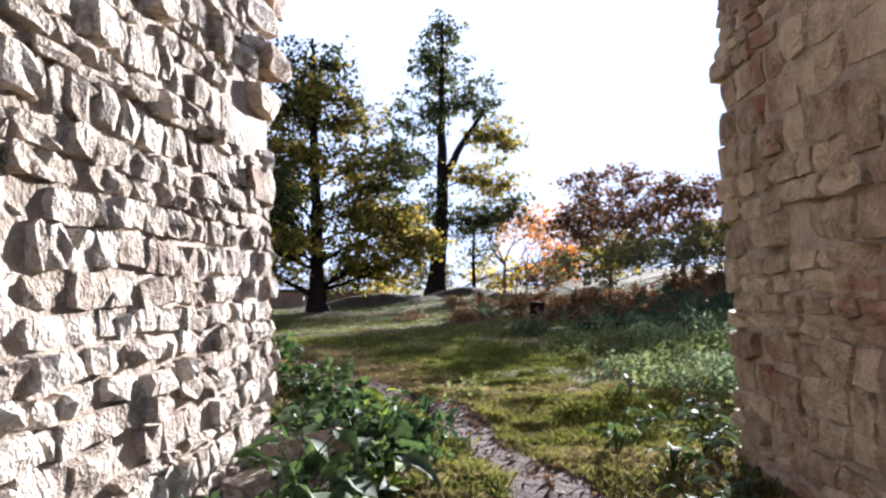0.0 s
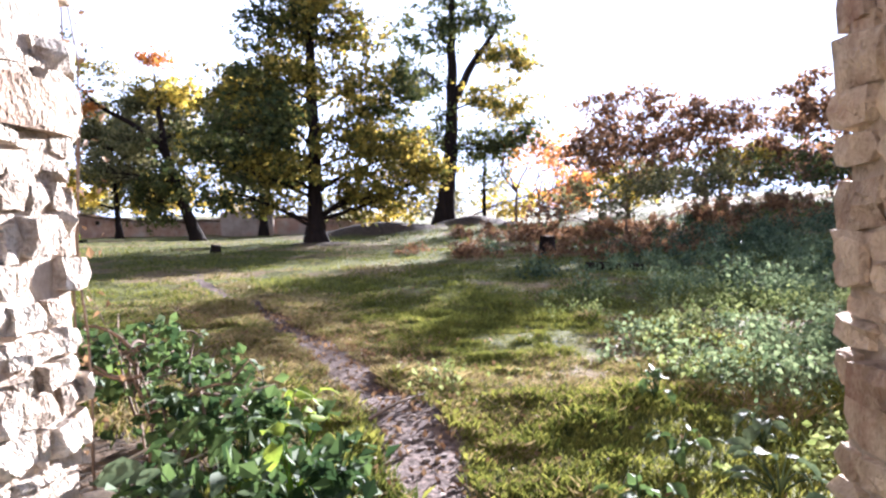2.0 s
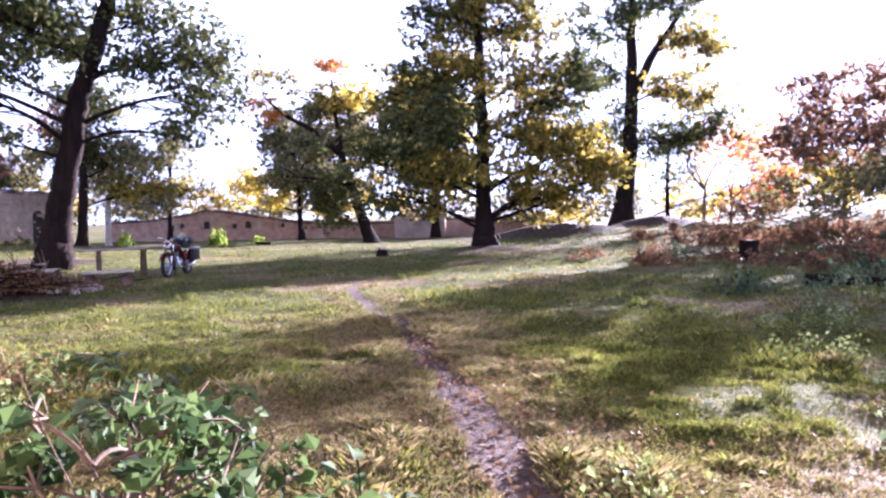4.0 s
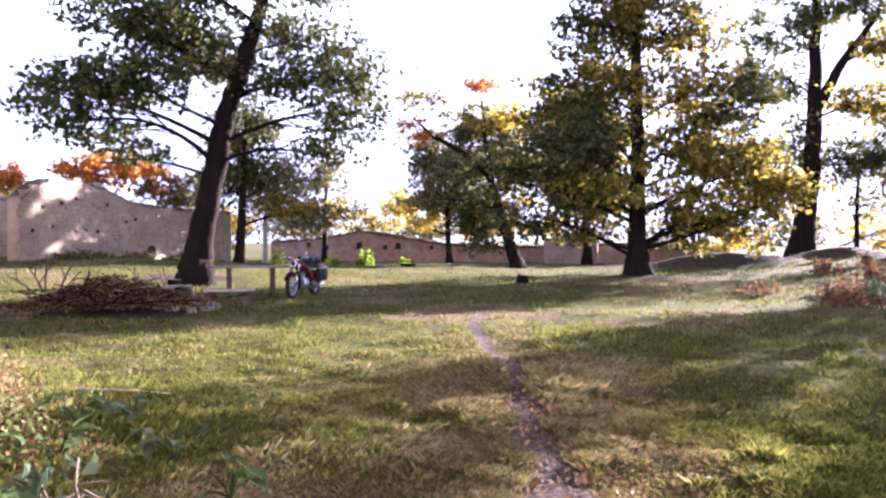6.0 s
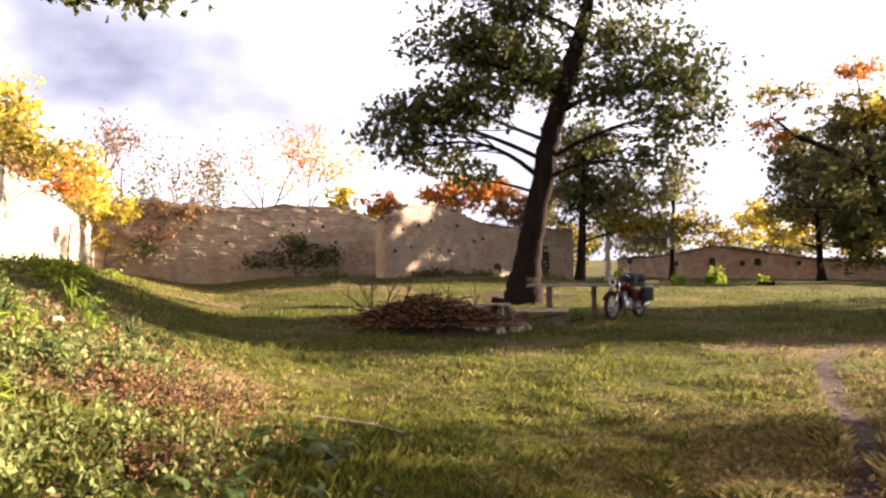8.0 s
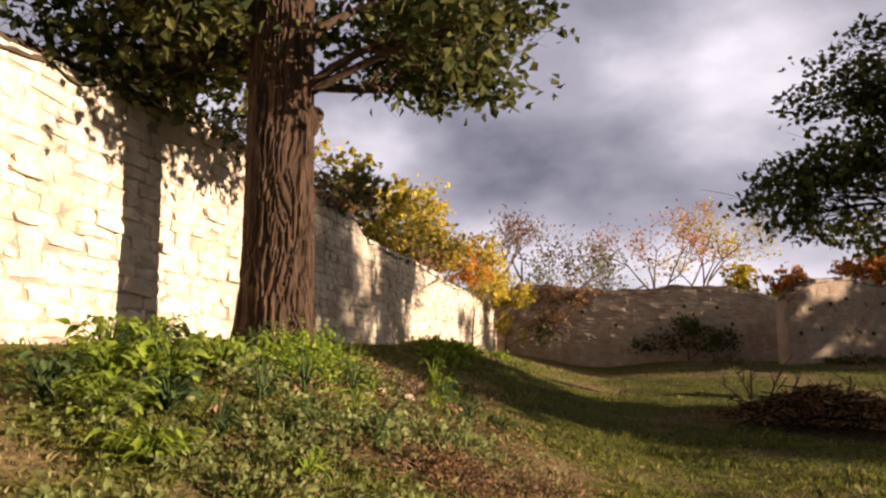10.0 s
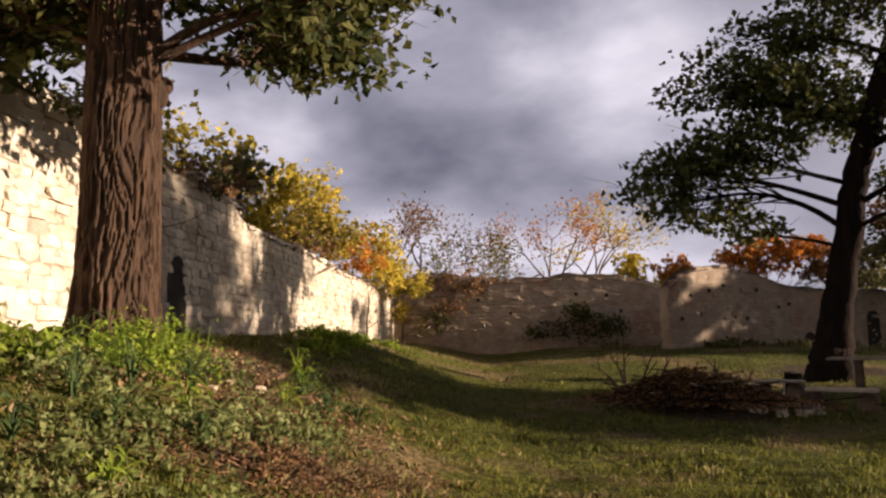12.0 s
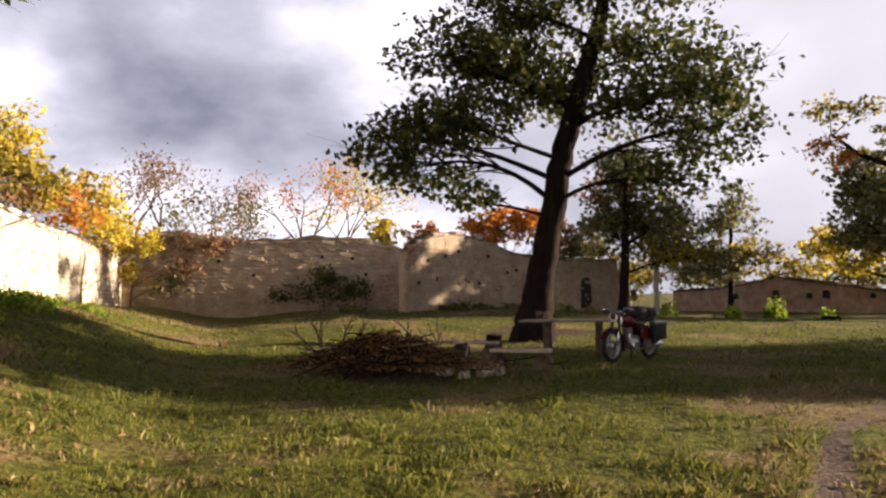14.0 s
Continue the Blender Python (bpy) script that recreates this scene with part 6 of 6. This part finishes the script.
undergrowth("nettles", 500, 103, 3.6, 16.0, 1.0, 2.0, 0.2, "grass_weed", "yellow-green weeds in the long grass", leaf=0.05)
undergrowth("weeds", 170, 95, 2.4, 10.4, 0.9, 1.0, 0.17, "grass_weed", "low green weeds beside the gate", leaf=0.055)
undergrowth("ivy_shoots", 150, 104, -8.95, 10.85, 0.35, 0.35, 0.36, "fresh", "yellow-green shoots round the oak's foot", leaf=0.06)
undergrowth("weeds", 420, 96, -6.6, 11.2, 1.3, 0.7, 0.2, "grass_weed", "green weeds on the bank below the oak", leaf=0.06)
undergrowth("weeds", 320, 97, -0.85, 7.6, 0.3, 1.4, 0.26, "weed", "dark green weeds at the wall's foot", leaf=0.09)
undergrowth("weeds", 300, 98, -22.0, 12.4, 4.0, 0.8, 0.28, "fresh", "green weeds along the south wall", leaf=0.1)
undergrowth("weeds", 260, 99, -33.2, 33.0, 0.8, 5.0, 0.4, "olive", "yellow-green weeds along the rubble wall", leaf=0.16)
undergrowth("dead_stalks", 420, 100, -6.9, 12.35, 1.1, 0.4, 0.10, "russet", "withered stalks lying on the bank", leaf=0.035)
undergrowth("tall_weeds", 90, 101, -30.0, 47.0, 2.5, 1.5, 0.9, "fresh", "bright green weeds before the far wall", leaf=0.2)


def sticks():
    for pts, r, mat, label in (([(-0.52, 10.6, 0.03), (-0.36, 10.85, 0.05), (-0.22, 11.15, 0.03)], 0.013, "twig", "dead stick lying across the path"), ([(-1.75, 9.55, 0.05), (-1.5, 9.85, 0.16), (-1.35, 10.0, 0.36)], 0.011, "pale_twig", "bleached bent twig in the weeds"), ([(-1.7, 9.4, 0.06), (-1.35, 9.6, 0.1), (-1.1, 9.75, 0.22)], 0.01, "pale_twig", "bleached twig in the weeds"), ([(-6.2, 13.6, 0.04), (-5.8, 13.9, 0.05), (-5.4, 14.0, 0.03)], 0.014, "pale_twig", "pale dead stick in the grass")):
        p = np.array([(x, y, z + gz(x, y)) for x, y, z in pts])
        v, f = tube_np(bezier(p[0], p[1] * 2 - (p[0] + p[2]) / 2, p[2], 8), np.linspace(r, r * 0.5, 8), 6)
        tagged(mesh_np("stick", v, f, M[mat], smooth=True), label, "stick")


sticks()


def ivy():
    """Dead creeper hanging down the back corner of the west gate wall."""
    rg = np.random.default_rng(111)
    ob = root("creeper", pose(-1.62, 8.98, gz(-1.62, 8.98)), "withered brown creeper on the wall's back corner", "creeper")
    st, pts = Soup(), []
    for i in range(15):
        x, y = rg.uniform(-0.4, 0.16), rg.uniform(-0.08, 0.12)
        z = np.linspace(0, rg.uniform(1.6, 3.4), 9)
        q = np.stack([x + np.cumsum(rg.normal(0, 0.035, 9)), y + np.cumsum(rg.normal(0, 0.02, 9)), z], 1)
        st.add(*tube_np(q, np.linspace(0.008, 0.003, 9), 5))
        for c in q[1:]:
            pts.append(c + rg.normal(0, 0.09, (4, 3)))
    tagged(st.object("stalk", M["twig"], ob), kind="stuff")
    v, f = leaves_np(np.concatenate(pts), 0.042, rg=rg)
    mesh_np("leaves", v, f, M["litter"], ob)


ivy()

# ---- stones of the walls ----
lay_stones(gate_w, (-1.30, 2.6), (-1.30, 8.68), gate_top_w, (M["stone"], M["stone_j"]), 201, parts=(2.3, 6.2), ragged=0.09, cavity=holes_w, size=(0.07, 0.30), course=(0.05, 0.19), gap=0.003, proud=0.013, missing=0.015)
lay_stones(gate_w, (-1.30, 8.68), (-3.3, 8.68), lambda s: 4.1 - 0.2 * s, (M["stone"], M["stone_j"]), 202, ragged=0.1, proud=0.05, missing=0.12)
lay_stones(gate_e, (1.66, 8.85), (1.66, 4.4), gate_e_top, (M["brown_stone"], M["brown_stone_j"]), 203, parts=(-0.3, 3.4), size=(0.14, 0.40), course=(0.09, 0.22), gap=0.005, proud=0.012, missing=0.015)
lay_stones(gate_e, (4.26, 8.85), (1.66, 8.85), lambda s: 3.1, (M["brown_stone"], M["brown_stone_j"]), 204, ragged=0.05, size=(0.16, 0.46))
lay_stones(wall_s, SW0, SW1, south_top, (M["stone_s"], M["stone_sj"]), 205, parts=(4.5, 12.0), size=(0.22, 0.55), course=(0.14, 0.27), gap=-0.012, proud=0.004, missing=0.015, cavity=lambda s, z: 1.0 if abs(s - 13.85) < 0.42 and 1.3 < z < 2.95 else 0.0)
lay_stones(wall_d, DOME0, DOME1, dome_top, (M["stone_w"], M["stone_w"]), 206, size=(0.25, 0.6), course=(0.13, 0.24), gap=-0.012, proud=0.003, missing=0.06, depth=0.16)
lay_stones(wall_w, W0, W1, west_top, (M["stone_w"], M["stone_w"]), 207, size=(0.3, 0.8), course=(0.16, 0.3), gap=-0.012, proud=0.003, missing=0.06, depth=0.16)


def corbel(y, z, size, out, turn, mat):
    """A block that juts from the broken end of the west gate wall."""
    v, f = SHAPES[int(round(y * 10 + z * 7)) % len(SHAPES)]
    me = bpy.data.meshes.new("stone")
    me.from_pydata((v * np.array(size)).tolist(), [], f)
    me.materials.append(M[mat])
    ob = new("stone", me)
    ob.matrix_world = pose(-1.36 + out - size[0] / 2, y, z, 0, turn, turn * 0.6)
    ob.parent = gate_w


for y, z, size, out, turn, mat in ((8.44, 1.80, (0.42, 0.58, 0.20), 0.13, 6, "brown_stone"), (8.60, 1.98, (0.34, 0.26, 0.12), 0.09, -5, "stone"), (8.46, 2.34, (0.46, 0.46, 0.16), 0.16, 4, "brown_stone"), (8.22, 2.50, (0.40, 0.38, 0.15), 0.10, -6, "stone"), (8.56, 2.62, (0.44, 0.40, 0.17), 0.19, 7, "brown_stone"), (8.40, 2.84, (0.42, 0.50, 0.18), 0.14, -4, "stone"), (8.62, 3.06, (0.40, 0.34, 0.18), 0.17, 5, "brown_stone"), (8.50, 3.34, (0.40, 0.44, 0.2), 0.10, 3, "stone")):
    corbel(y, z, size, out, turn, mat)
